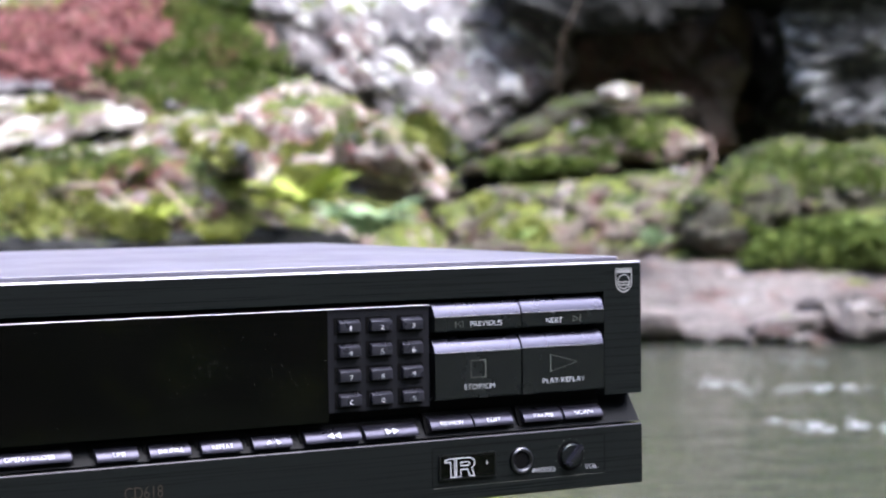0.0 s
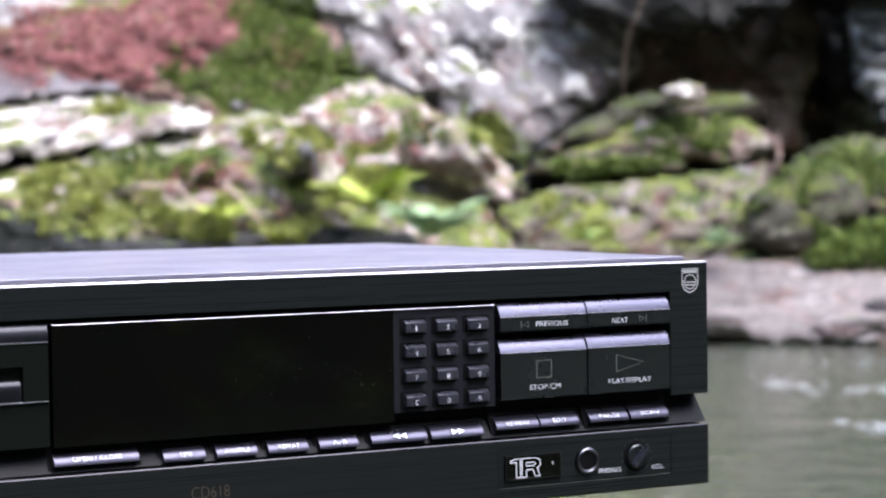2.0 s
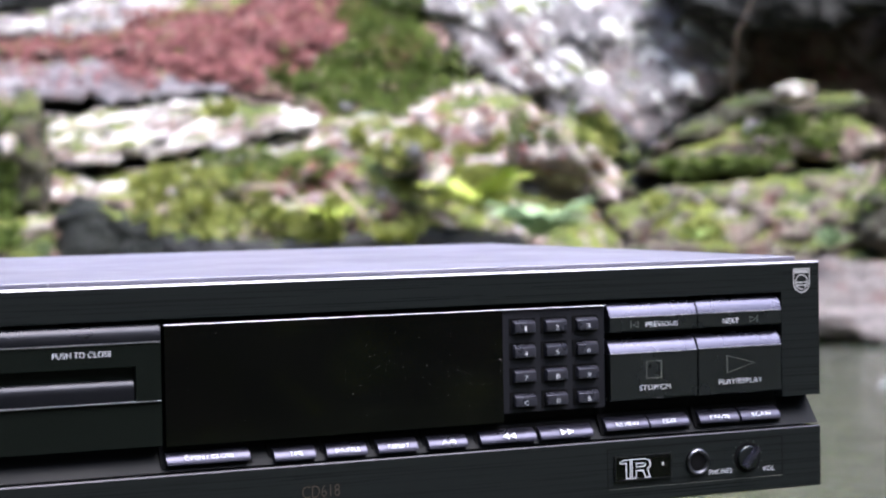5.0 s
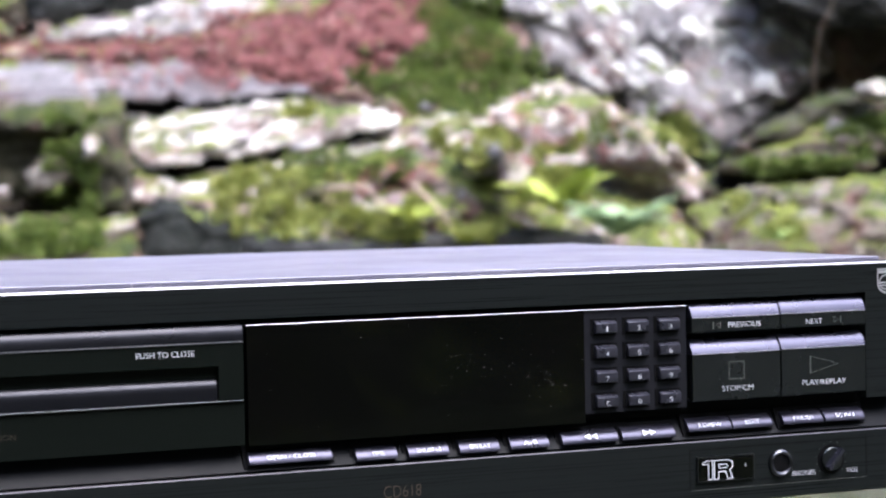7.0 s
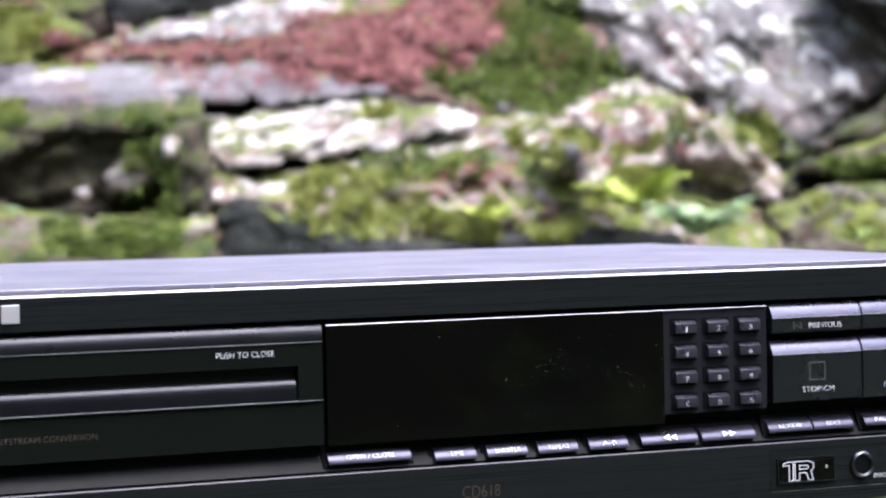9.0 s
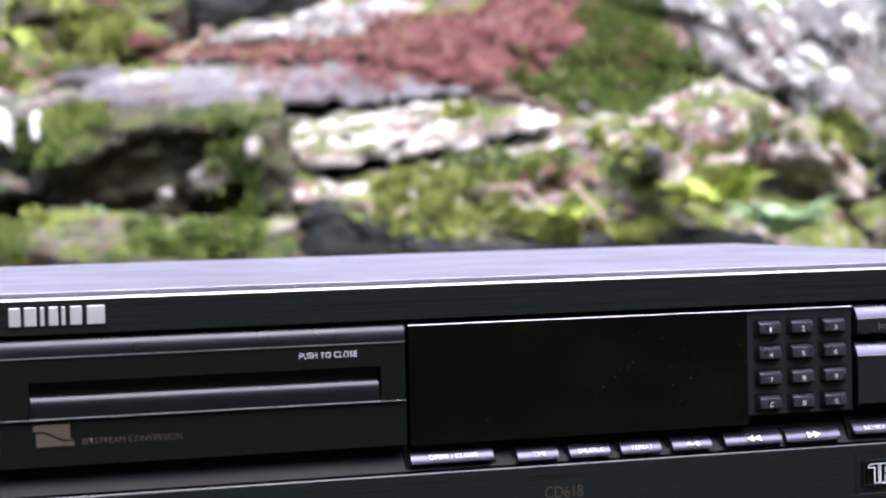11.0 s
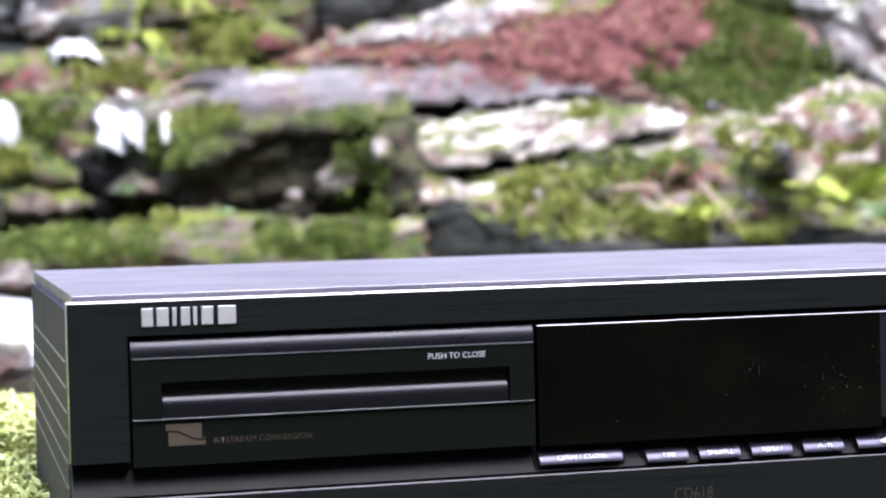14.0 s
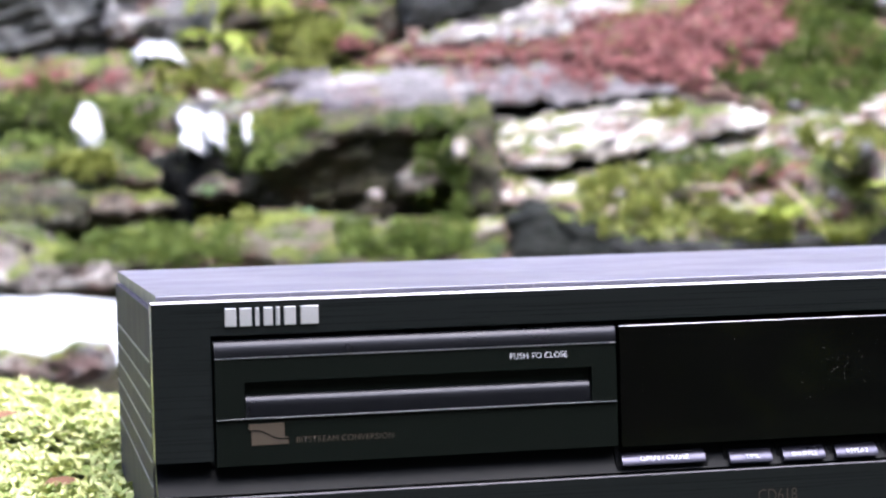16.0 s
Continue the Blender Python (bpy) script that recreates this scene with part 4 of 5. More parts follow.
for pts in (((0.3297, -0.0722), (0.3312, -0.0715), (0.3339, -0.0715), (0.3339, -0.0785), (0.3322, -0.0785), (0.3322, -0.0728), (0.3297, -0.0728)), ((0.3346, -0.0715), (0.3404, -0.0715), (0.3423, -0.0724), (0.3425, -0.0742), (0.3412, -0.0754), (0.3424, -0.0785), (0.3404, -0.0785), (0.3393, -0.0758), (0.3365, -0.0758), (0.3365, -0.0785), (0.3346, -0.0785)), ((0.3366, -0.0731), (0.3396, -0.0731), (0.3404, -0.0737), (0.3396, -0.0744), (0.3366, -0.0744))):
    bm = bmesh.new()
    for (xa, za), (xb, zb) in zip(pts, pts[1:] + pts[:1]):
        side = Vector((zb - za, xa - xb)).normalized() * 0.00015
        along = Vector((xb - xa, zb - za)).normalized() * 0.00018
        q = ((xa - along.x + side.x, za - along.y + side.y), (xb + along.x + side.x, zb + along.y + side.y), (xb + along.x - side.x, zb + along.y - side.y), (xa - along.x - side.x, za - along.y - side.y))
        bm.faces.new([bm.verts.new((x, -0.0013, z)) for x, z in q])
    part("infrared_sign", bm, print_white, lower)


bm = bmesh.new()
block(bm, 0.3476, 0.3482, -0.0014, -0.0010, -0.0746, -0.0734)
part("sensor_lens", bm, badge_silver, lower)


def turned(bm, profile, cx, cz, steps=40):
    """A shape of revolution round the y axis at (cx, cz); the profile is (radius, y)."""
    rings = [[bm.verts.new((cx + r * math.cos(2 * math.pi * k / steps), y, cz + r * math.sin(2 * math.pi * k / steps))) for k in range(steps)] for r, y in profile]
    for a, b in zip(rings, rings[1:]):
        for k in range(steps):
            bm.faces.new((a[k], a[(k + 1) % steps], b[(k + 1) % steps], b[k]))
    return rings


bm = bmesh.new()
turned(bm, [(0.0034, 0.0002), (0.0036, -0.0012), (0.0043, -0.0016), (0.0049, -0.0012), (0.0051, 0.0002)], 0.3637, -0.0744)
socket = part("phones_socket", bm, chrome, lower, "chrome-rimmed headphone socket", True)
bm = bmesh.new()
rings = turned(bm, [(0.0036, -0.0006), (0.00359, -0.00055)], 0.3637, -0.0744)
bm.faces.new(rings[1])
part("socket_hole", bm, recess_black, lower)
bm = bmesh.new()
rings = turned(bm, [(0.0058, 0.0), (0.0057, -0.0003), (0.0050, -0.0002)], 0.3862, -0.0745)
bm.faces.new(rings[-1])
part("knob_dish", bm, recess_black, lower)
bm = bmesh.new()
rings = turned(bm, [(0.0046, 0.0), (0.0046, -0.0012), (0.0042, -0.0016)], 0.3862, -0.0745)
bm.faces.new(rings[-1])
knob = part("volume_knob", bm, button_black, lower, "small ridged black volume knob")
bm = bmesh.new()
bar(bm, [(-0.0012, -0.0010), (-0.0040, -0.0007), (-0.0040, 0.0007), (-0.0012, 0.0010)], -0.0044, 0.0050)
bmesh.ops.rotate(bm, verts=bm.verts[:], matrix=Matrix.Rotation(radians(-48), 3, "Y"))
bmesh.ops.translate(bm, verts=bm.verts[:], vec=(0.3862, 0, -0.0745))
part("knob_grip", bm, sheen_lacquer, lower)
for k in range(11):
    ang = radians(-40 + 26 * k)
    bm = bmesh.new()
    x, z = 0.3862 + 0.0066 * math.cos(ang), -0.0745 + 0.0066 * math.sin(ang)
    block(bm, x - 0.00015, x + 0.00015, -0.0001, 0.0002, z - 0.00015, z + 0.00015)
    part("scale_dot", bm, print_grey, lower)
lettering("PHONES", 0.3690, 0.3791, -0.0790, 0.0018, -0.0002, print_white, lower)
lettering("VOL.", 0.3929, 0.3990, -0.0793, 0.0017, -0.0002, print_white, lower)
lettering("CD618", 0.2042, 0.2182, -0.0737, 0.0042, -0.0002, print_bronze, lower)

# maker's badges as plain shapes
for x0, x1 in ((0.0236, 0.0273), (0.0284, 0.0323), (0.0335, 0.0348), (0.0362, 0.0392), (0.0402, 0.0415), (0.0429, 0.0467), (0.0483, 0.0541)):
    bm = bmesh.new()
    block(bm, x0, x1, -0.0008, 0.0002, -0.0087, -0.0027)
    soften(bm, 0.0002, 1)
    part("badge_block", bm, badge_silver, panel, "raised silver badge block")
shield = [(0.4080, -0.0027), (0.4158, -0.0027), (0.4158, -0.0090), (0.4150, -0.0108), (0.4135, -0.0119), (0.4119, -0.0124), (0.4103, -0.0119), (0.4088, -0.0108), (0.4080, -0.0090)]
outline(shield, 0.0004, -0.0002, badge_silver, panel, "shield_outline")
ring = [(0.4119 + 0.0030 * math.cos(2 * math.pi * k / 24), -0.0080 + 0.0030 * math.sin(2 * math.pi * k / 24)) for k in range(24)]
outline(ring, 0.0003, -0.0002, badge_silver, panel, "shield_ring")
bm = bmesh.new()
block(bm, 0.4086, 0.4152, -0.0002, 0.0002, -0.0046, -0.0034)
block(bm, 0.4092, 0.4146, -0.0002, 0.0002, -0.0084, -0.0079)
block(bm, 0.4094, 0.4144, -0.0002, 0.0002, -0.0095, -0.0090)
part("shield_bars", bm, badge_silver, panel)

# dust on the window and along the top
rnd = random.Random(4)
bm = bmesh.new()
for i in range(105):
    if i < 45:
        x, z = rnd.gauss(0.234, 0.007), rnd.gauss(-0.034, 0.006)
        z += 0.5 * (x - 0.234)
    elif i < 80:
        x, z = rnd.gauss(0.262, 0.008), rnd.gauss(-0.037, 0.005)
    else:
        x, z = rnd.uniform(0.16, 0.28), rnd.uniform(-0.05, -0.016)
    if not (0.157 < x < 0.282 and -0.0535 < z < -0.0145):
        continue
    s, k = rnd.uniform(0.00005, 0.00013), rnd.uniform(0, 3.1)
    dx, dz = math.cos(k) * s * rnd.uniform(1, 2.6), math.sin(k) * s
    bm.faces.new([bm.verts.new((x + p, 0.0001, z + q)) for p, q in ((-dx, -dz), (s * 0.5, -s * 0.6), (dx, dz), (-s * 0.5, s * 0.6))])
tagged(part("dust", bm, dust_white, window), kind="stuff")
bm = bmesh.new()
for i in range(150):
    x, y = rnd.gauss(0.27, 0.09), rnd.uniform(0.0025, 0.0125)
    if not 0.005 < x < 0.41:
        continue
    s = rnd.uniform(0.0001, 0.0004)
    bm.faces.new([bm.verts.new((x + p * s * 1.5, y + q * s, 0.0002)) for p, q in ((-1, -0.4), (0.3, -1), (1, 0.3), (-0.2, 1))])
tagged(part("dust", bm, dust_white, panel), kind="stuff")


# ---- fallen leaves, moss and plants on the bank ----
bpy.context.view_layer.update()
DEPS = bpy.context.evaluated_depsgraph_get()


def inside(poly, x, y):
    hit = False
    for (xa, ya), (xb, yb) in zip(poly, poly[1:] + poly[:1]):
        if (ya > y) != (yb > y) and x < xa + (y - ya) * (xb - xa) / (yb - ya):
            hit = not hit
    return hit


def scatter(poly, count, rnd, steep=-1.0):
    """Places and normals on the bank inside an outline of spot() coordinates."""
    xs, ys = [p[0] for p in poly], [p[1] for p in poly]
    out = []
    for _ in range(count):
        a, h = rnd.uniform(min(xs), max(xs)), rnd.uniform(min(ys), max(ys))
        if not inside(poly, a + 0.11 * noise.noise((a * 8, h * 8, 1)) + 0.05 * noise.noise((a * 25, h * 25, 1)), h + 0.09 * noise.noise((a * 8, h * 8, 5)) + 0.05 * noise.noise((a * 25, h * 25, 5))):
            continue
        hit, place, normal, _, ob, _ = scene.ray_cast(DEPS, spot(a, h, 5.9), (spot(a, h, 9) - spot(a, h, 5.9)).normalized())
        if hit and normal.z > steep and ob.name != "water":
            out.append((place.copy(), normal.copy()))
    return out


def stuff(name, label, category, verts, faces, mat):
    me = bpy.data.meshes.new(name)
    me.from_pydata(verts, [], faces)
    me.materials.append(mat)
    return tagged(new(name, me), label, category, kind="stuff")


def add_leaf(verts, faces, place, up, size, rnd, curl=0.3):
    t = up.cross(Vector((rnd.uniform(-1, 1), rnd.uniform(-1, 1), rnd.uniform(-1, 1)))).normalized()
    b = up.cross(t)
    k = len(verts)
    lift = up * size * 0.12
    for f, g, c in ((-1, 0, 0), (-0.25, -0.42, curl), (0.45, -0.36, curl), (1, 0, 0.1), (0.45, 0.36, curl), (-0.25, 0.42, curl)):
        verts.append(place + lift + t * size * f + b * size * g + up * size * c)
    faces.extend([(k, k + 1, k + 2, k + 3), (k, k + 3, k + 4, k + 5)])


def add_tuft(verts, faces, place, up, size, rnd, blades=6):
    for _ in range(blades):
        way = (up + Vector((rnd.uniform(-1, 1), rnd.uniform(-1, 1), rnd.uniform(-0.6, 1))) * 0.9).normalized()
        side = way.cross(Vector((rnd.uniform(-1, 1), rnd.uniform(-1, 1), rnd.uniform(-1, 1)))).normalized() * size * 0.20
        k = len(verts)
        tip = place + way * size * rnd.uniform(0.6, 1.2)
        mid = place + way * size * 0.5
        verts.extend([place - side * 0.5, place + side * 0.5, mid + side, tip, mid - side])
        faces.append((k, k + 1, k + 2, k + 3, k + 4))


def litter(label, areas, seed):
    rnd, verts, faces = random.Random(seed), [], []
    for poly, count in areas:
        for place, normal in scatter(poly, count, rnd, -0.1):
            up = (normal + Vector((rnd.uniform(-1, 1), rnd.uniform(-1, 1), 0.6)) * 0.45).normalized()
            add_leaf(verts, faces, place, up, rnd.uniform(0.011, 0.023), rnd, rnd.uniform(0.0, 0.5))
    stuff("leaf_litter", label, "fallen leaves", verts, faces, leaf_red)


def carpet(label, areas, mat, size, seed):
    rnd, verts, faces = random.Random(seed), [], []
    for poly, count in areas:
        for place, normal in scatter(poly, int(count * 0.7), rnd):
            add_tuft(verts, faces, place - normal * 0.004, normal, size * rnd.uniform(0.6, 1.3), rnd)
    stuff("moss_carpet", label, "moss", verts, faces, mat)


litter("dense red-brown fallen leaves on the slope", [
    ([(-1.89, 0.97), (-1.38, 1.02), (-0.91, 1.05), (-0.50, 1.12), (-0.19, 1.16), (0.03, 1.25), (0.28, 1.25), (0.21, 1.14), (0.09, 1.01), (-0.09, 0.93), (-0.19, 0.85), (-0.38, 0.87), (-0.62, 0.93), (-1.01, 0.97), (-1.38, 0.99)], 17000),
    ([(0.25, 1.04), (0.42, 1.03), (0.40, 0.94), (0.30, 0.93)], 500),
    ([(0.52, 0.94), (0.61, 0.93), (0.58, 0.89)], 60),
    ([(0.66, 0.94), (0.76, 0.94), (0.74, 0.89)], 60),
    ([(1.74, 0.98), (1.99, 0.97), (1.95, 0.89), (1.78, 0.90)], 160),
    ([(-2.72, 0.93), (-2.23, 0.95), (-2.19, 0.89), (-2.70, 0.86)], 500),
    ([(-1.76, 1.19), (-1.48, 1.19), (-1.52, 1.15), (-1.72, 1.15)], 150),
    ([(-0.26, 0.61), (0.23, 0.59), (0.25, 0.50), (-0.09, 0.51)], 260),
    ([(-2.74, 0.97), (-2.50, 0.99), (-2.46, 0.89), (-2.74, 0.87)], 150),
    ([(-1.11, 0.97), (-0.50, 0.93), (-0.38, 0.86), (-1.01, 0.87)], 160),
    ([(0.28, 0.79), (0.97, 0.75), (0.97, 0.59), (0.36, 0.59)], 150),
], 11)
carpet("deep green moss on shaded stone", [
    ([(0.11, 1.23), (0.48, 1.23), (0.40, 1.07), (0.56, 0.95), (0.52, 0.86), (0.36, 0.81), (0.21, 0.76), (0.11, 0.79), (-0.13, 0.89), (-0.09, 0.94), (0.11, 1.00)], 5200),
    ([(0.93, 0.83), (1.19, 0.69), (1.13, 0.61), (0.93, 0.73)], 500),
    ([(1.97, 0.43), (2.15, 0.67), (2.68, 0.68), (2.76, 0.53), (2.48, 0.53), (2.34, 0.55), (2.19, 0.55)], 1300),
    ([(2.21, 0.42), (2.76, 0.44), (2.76, 0.25), (2.19, 0.26)], 1700),
    ([(1.27, 0.62), (1.70, 0.63), (1.70, 0.58), (1.27, 0.57)], 700),
    ([(1.54, 0.79), (1.91, 0.78), (1.91, 0.62), (1.56, 0.69)], 700),
    ([(-1.89, 0.79), (-1.64, 0.81), (-1.52, 0.71), (-1.81, 0.59), (-1.91, 0.67)], 1200),
    ([(-1.17, 0.79), (-0.99, 0.79), (-0.98, 0.39), (-1.15, 0.39)], 700),
    ([(-1.48, 0.40), (-0.99, 0.39), (-0.97, 0.29), (-1.48, 0.28)], 900),
    ([(-2.74, 0.93), (-2.40, 0.91), (-2.44, 0.67), (-2.74, 0.69)], 900),
    ([(-2.40, 0.85), (-2.11, 0.85), (-2.13, 0.63), (-2.38, 0.65)], 700),
    ([(-2.50, 0.39), (-1.81, 0.39), (-1.81, 0.25), (-2.50, 0.25)], 900),
    ([(0.72, 0.81), (0.93, 0.79), (0.91, 0.69), (0.74, 0.67)], 200),
    ([(-0.38, 0.67), (0.11, 0.65), (0.01, 0.53), (-0.34, 0.55)], 700),
    ([(-1.91, 0.95), (-1.64, 0.98), (-1.64, 0.92), (-1.89, 0.91)], 200),
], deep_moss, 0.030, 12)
carpet("yellow-green moss cushions at the foot of the bank", [
    ([(-0.58, 0.55), (-0.38, 0.59), (-0.15, 0.55), (-0.01, 0.43), (-0.17, 0.34), (-0.56, 0.33)], 1200),
    ([(-0.09, 0.39), (0.03, 0.49), (0.19, 0.53), (0.17, 0.39), (0.03, 0.33), (-0.09, 0.33)], 1100),
    ([(0.19, 0.39), (0.46, 0.43), (0.48, 0.35), (0.19, 0.33)], 500),
    ([(0.17, 0.69), (0.32, 0.71), (0.44, 0.73), (0.48, 0.67), (0.36, 0.59), (0.21, 0.63)], 700),
    ([(0.52, 0.69), (0.72, 0.73), (0.72, 0.65), (0.56, 0.63)], 500),
    ([(-0.34, 0.80), (-0.23, 0.81), (-0.23, 0.77), (-0.34, 0.76)], 200),
    ([(0.48, 0.59), (0.68, 0.59), (0.72, 0.43), (0.52, 0.45)], 900),
    ([(-1.70, 1.15), (-1.40, 1.13), (-1.42, 0.95), (-1.68, 0.95)], 1100),
    ([(-2.54, 0.65), (-2.30, 0.66), (-2.27, 0.59), (-2.54, 0.57)], 400),
    ([(-1.97, 0.45), (-1.76, 0.46), (-1.72, 0.40), (-1.97, 0.39)], 400),
    ([(-2.13, 0.99), (-1.83, 0.99), (-1.85, 0.89), (-2.13, 0.81)], 500),
    ([(1.17, 0.49), (1.34, 0.50), (1.25, 0.39), (1.17, 0.35)], 300),
    ([(1.34, 0.40), (1.48, 0.40), (1.50, 0.34), (1.34, 0.34)], 350),
    ([(0.97, 0.79), (1.11, 0.76), (1.09, 0.62), (0.99, 0.67)], 350),
    ([(-1.81, 0.80), (-1.56, 0.82), (-1.52, 0.76), (-1.76, 0.71)], 400),
], moss_blade, 0.034, 13)


def fern(label, a, h, d, fronds, length, mat, droop, seed, wide=1.0):
    """A fern: each frond is a bent stalk with paired leaflets."""
    rnd = random.Random(seed)
    root = new("fern")
    root.matrix_world = Matrix.Translation(spot(a, h, d))
    tagged(root, label, "fern")
    for i in range(fronds):
        turn = 2 * math.pi * (i + rnd.uniform(-0.3, 0.3)) / fronds
        out = Vector((math.cos(turn) * wide, math.sin(turn) * 0.7, 0))
        ln = length * rnd.uniform(0.75, 1.15)
        rise, verts, faces = rnd.uniform(0.7, 1.1), [], []
        pts = [out * ln * 0.75 * s + Vector((0, 0, ln * (rise * s - droop * s * s))) for s in (k / 14 for k in range(15))]
        for k in range(1, 14):
            t = (pts[k + 1] - pts[k - 1]).normalized()
            side = t.cross(Vector((0, 0, 1))).normalized()
            size = ln * 0.24 * math.sin(math.pi * (0.12 + 0.86 * k / 14))
            for sg in (-1, 1):
                n = len(verts)
                tip = pts[k] + side * sg * size + t * size * 0.35 + Vector((0, 0, -size * 0.25))
                w = t * ln * 0.028
                mid = (pts[k] + tip) / 2
                verts.extend([pts[k] - w * 0.6, mid - w, tip, mid + w, pts[k] + w * 0.6])
                faces.append((n, n + 1, n + 2, n + 3, n + 4))
            n = len(verts)
            verts.extend([pts[k] - side * ln * 0.006, pts[k] + side * ln * 0.006, pts[k + 1] + side * ln * 0.005, pts[k + 1] - side * ln * 0.005])
            faces.append((n, n + 1, n + 2, n + 3))
        me = bpy.data.meshes.new("frond")
        me.from_pydata(verts, [], faces)
        me.materials.append(mat)
        new("frond", me).parent = root
    return root


fern("yellow-green fern in the moss", 0.602, 0.440, 6.95, 15, 0.260, lit_fern, 0.55, 1, 1.00)
fern("yellow-green fern low on the bank", 0.092, 0.400, 6.95, 11, 0.149, lit_fern, 0.60, 2, 1.00)
fern("blue-green fern at the foot of the rock", 0.826, 0.345, 6.75, 18, 0.250, blue_fern, 0.60, 3, 1.00)
fern("light green plant at the foot of the slab", 1.870, 0.310, 6.80, 10, 0.146, blue_fern, 0.50, 4, 0.70)
fern("pale green fern beside the ledge", 1.387, 0.340, 6.95, 9, 0.099, fern_green, 0.70, 5, 1.30)
fern("green fern growing over the mossy boulder", 2.234, 0.330, 7.00, 10, 0.160, fern_green, 0.80, 10, 1.00)
fern("green fern growing over the mossy boulder", 2.397, 0.350, 7.00, 10, 0.160, fern_green, 0.80, 11, 1.00)
fern("green fern growing over the mossy boulder", 2.560, 0.360, 7.00, 10, 0.170, fern_green, 0.80, 12, 1.00)
fern("green fern growing over the mossy boulder", 2.703, 0.370, 7.00, 10, 0.160, fern_green, 0.80, 13, 1.00)
fern("green fern growing over the mossy boulder", 2.336, 0.280, 7.00, 10, 0.140, fern_green, 0.80, 14, 1.00)
fern("green fern growing over the mossy boulder", 2.519, 0.280, 7.00, 10, 0.150, fern_green, 0.80, 15, 1.00)
fern("green fern growing over the mossy boulder", 2.662, 0.280, 7.00, 10, 0.140, fern_green, 0.80, 16, 1.00)
fern("long-leaved fern hanging over the rock", -1.928, 1.210, 8.60, 9, 0.254, lit_fern, 1.20, 30, 1.00)
fern("long-leaved fern hanging over the rock", -1.806, 1.230, 8.60, 9, 0.300, lit_fern, 1.20, 31, 1.00)
fern("long-leaved fern hanging over the rock", -1.704, 1.190, 8.60, 9, 0.208, lit_fern, 1.20, 32, 1.00)
fern("long-leaved fern hanging over the rock", -1.989, 1.070, 8.60, 9, 0.161, lit_fern, 1.20, 33, 1.00)
fern("long-leaved fern hanging over the rock", -1.846, 1.050, 8.60, 9, 0.208, lit_fern, 1.20, 34, 1.00)
fern("small fern on the mossy stone", -1.928, 0.500, 7.20, 8, 0.093, blue_fern, 0.60, 50, 1.00)
fern("small fern under the overhang", -1.561, 0.420, 7.10, 8, 0.071, blue_fern, 0.60, 51, 1.00)


def twig(name, label, points, radius, mat=twig_brown):
    """A tapered bent rod through spot() places."""
    bm = bmesh.new()
    pts = [spot(*p) for p in points]
    fine = []
    for i in range(len(pts) - 1):
        fine += [pts[i].lerp(pts[i + 1], k / 4) for k in range(4)]
    fine.append(pts[-1])
    rings = []
    for i, p in enumerate(fine):
        p = p + Vector((noise.noise(p * 5), 0, noise.noise(p * 7))) * radius * 2
        t = (fine[min(i + 1, len(fine) - 1)] - fine[max(i - 1, 0)]).normalized()
        u = t.cross(Vector((0, 1, 0))).normalized()
        w = t.cross(u)
        r = radius * (1 - 0.5 * i / len(fine))
        rings.append([bm.verts.new(p + (u * math.cos(a) + w * math.sin(a)) * r) for a in (2 * math.pi * k / 7 for k in range(7))])
    for a, b in zip(rings, rings[1:]):
        for k in range(7):
            bm.faces.new((a[k], a[(k + 1) % 7], b[(k + 1) % 7], b[k]))
    bm.faces.new(rings[0])
    bm.faces.new(rings[-1])
    return tagged(finish(name, bm, mat, smooth=True), label, name)


twig("root", "thin pale root hanging over the brown rock", [(1.622, 1.310, 7.60), (1.577, 1.170, 7.65), (1.536, 1.070, 7.70), (1.520, 0.970, 7.75), (1.516, 0.830, 7.80)], 0.0032, twig_brown)
twig("root", "pale root running down between the stones", [(0.806, 0.780, 7.40), (0.908, 0.730, 7.40), (0.989, 0.670, 7.35), (1.091, 0.590, 7.30)], 0.0090, twig_brown)
twig("root", "mossy root curling at the foot of the slab", [(1.193, 0.330, 7.00), (1.224, 0.410, 7.00), (1.295, 0.470, 7.05), (1.397, 0.500, 7.20)], 0.0180, moss_rock)
twig("twig", "thin bare twig above the boulder", [(2.074, 0.590, 7.00), (2.087, 0.650, 7.00), (2.074, 0.720, 7.05)], 0.0060, twig_brown)
twig("twig", "dry stalk leaning over the slab", [(-1.020, 0.790, 7.30), (-1.041, 0.850, 7.35), (-1.071, 0.950, 7.50)], 0.0050, twig_brown)
twig("root", "brown root over the moss", [(0.112, 0.530, 7.10), (0.173, 0.470, 7.05), (0.234, 0.390, 7.00)], 0.0120, twig_brown)
twig("twig", "dead branch lying on the moss slope", [(-0.194, 0.510, 7.00), (-0.051, 0.530, 7.05), (0.010, 0.430, 6.95)], 0.0100, twig_brown)


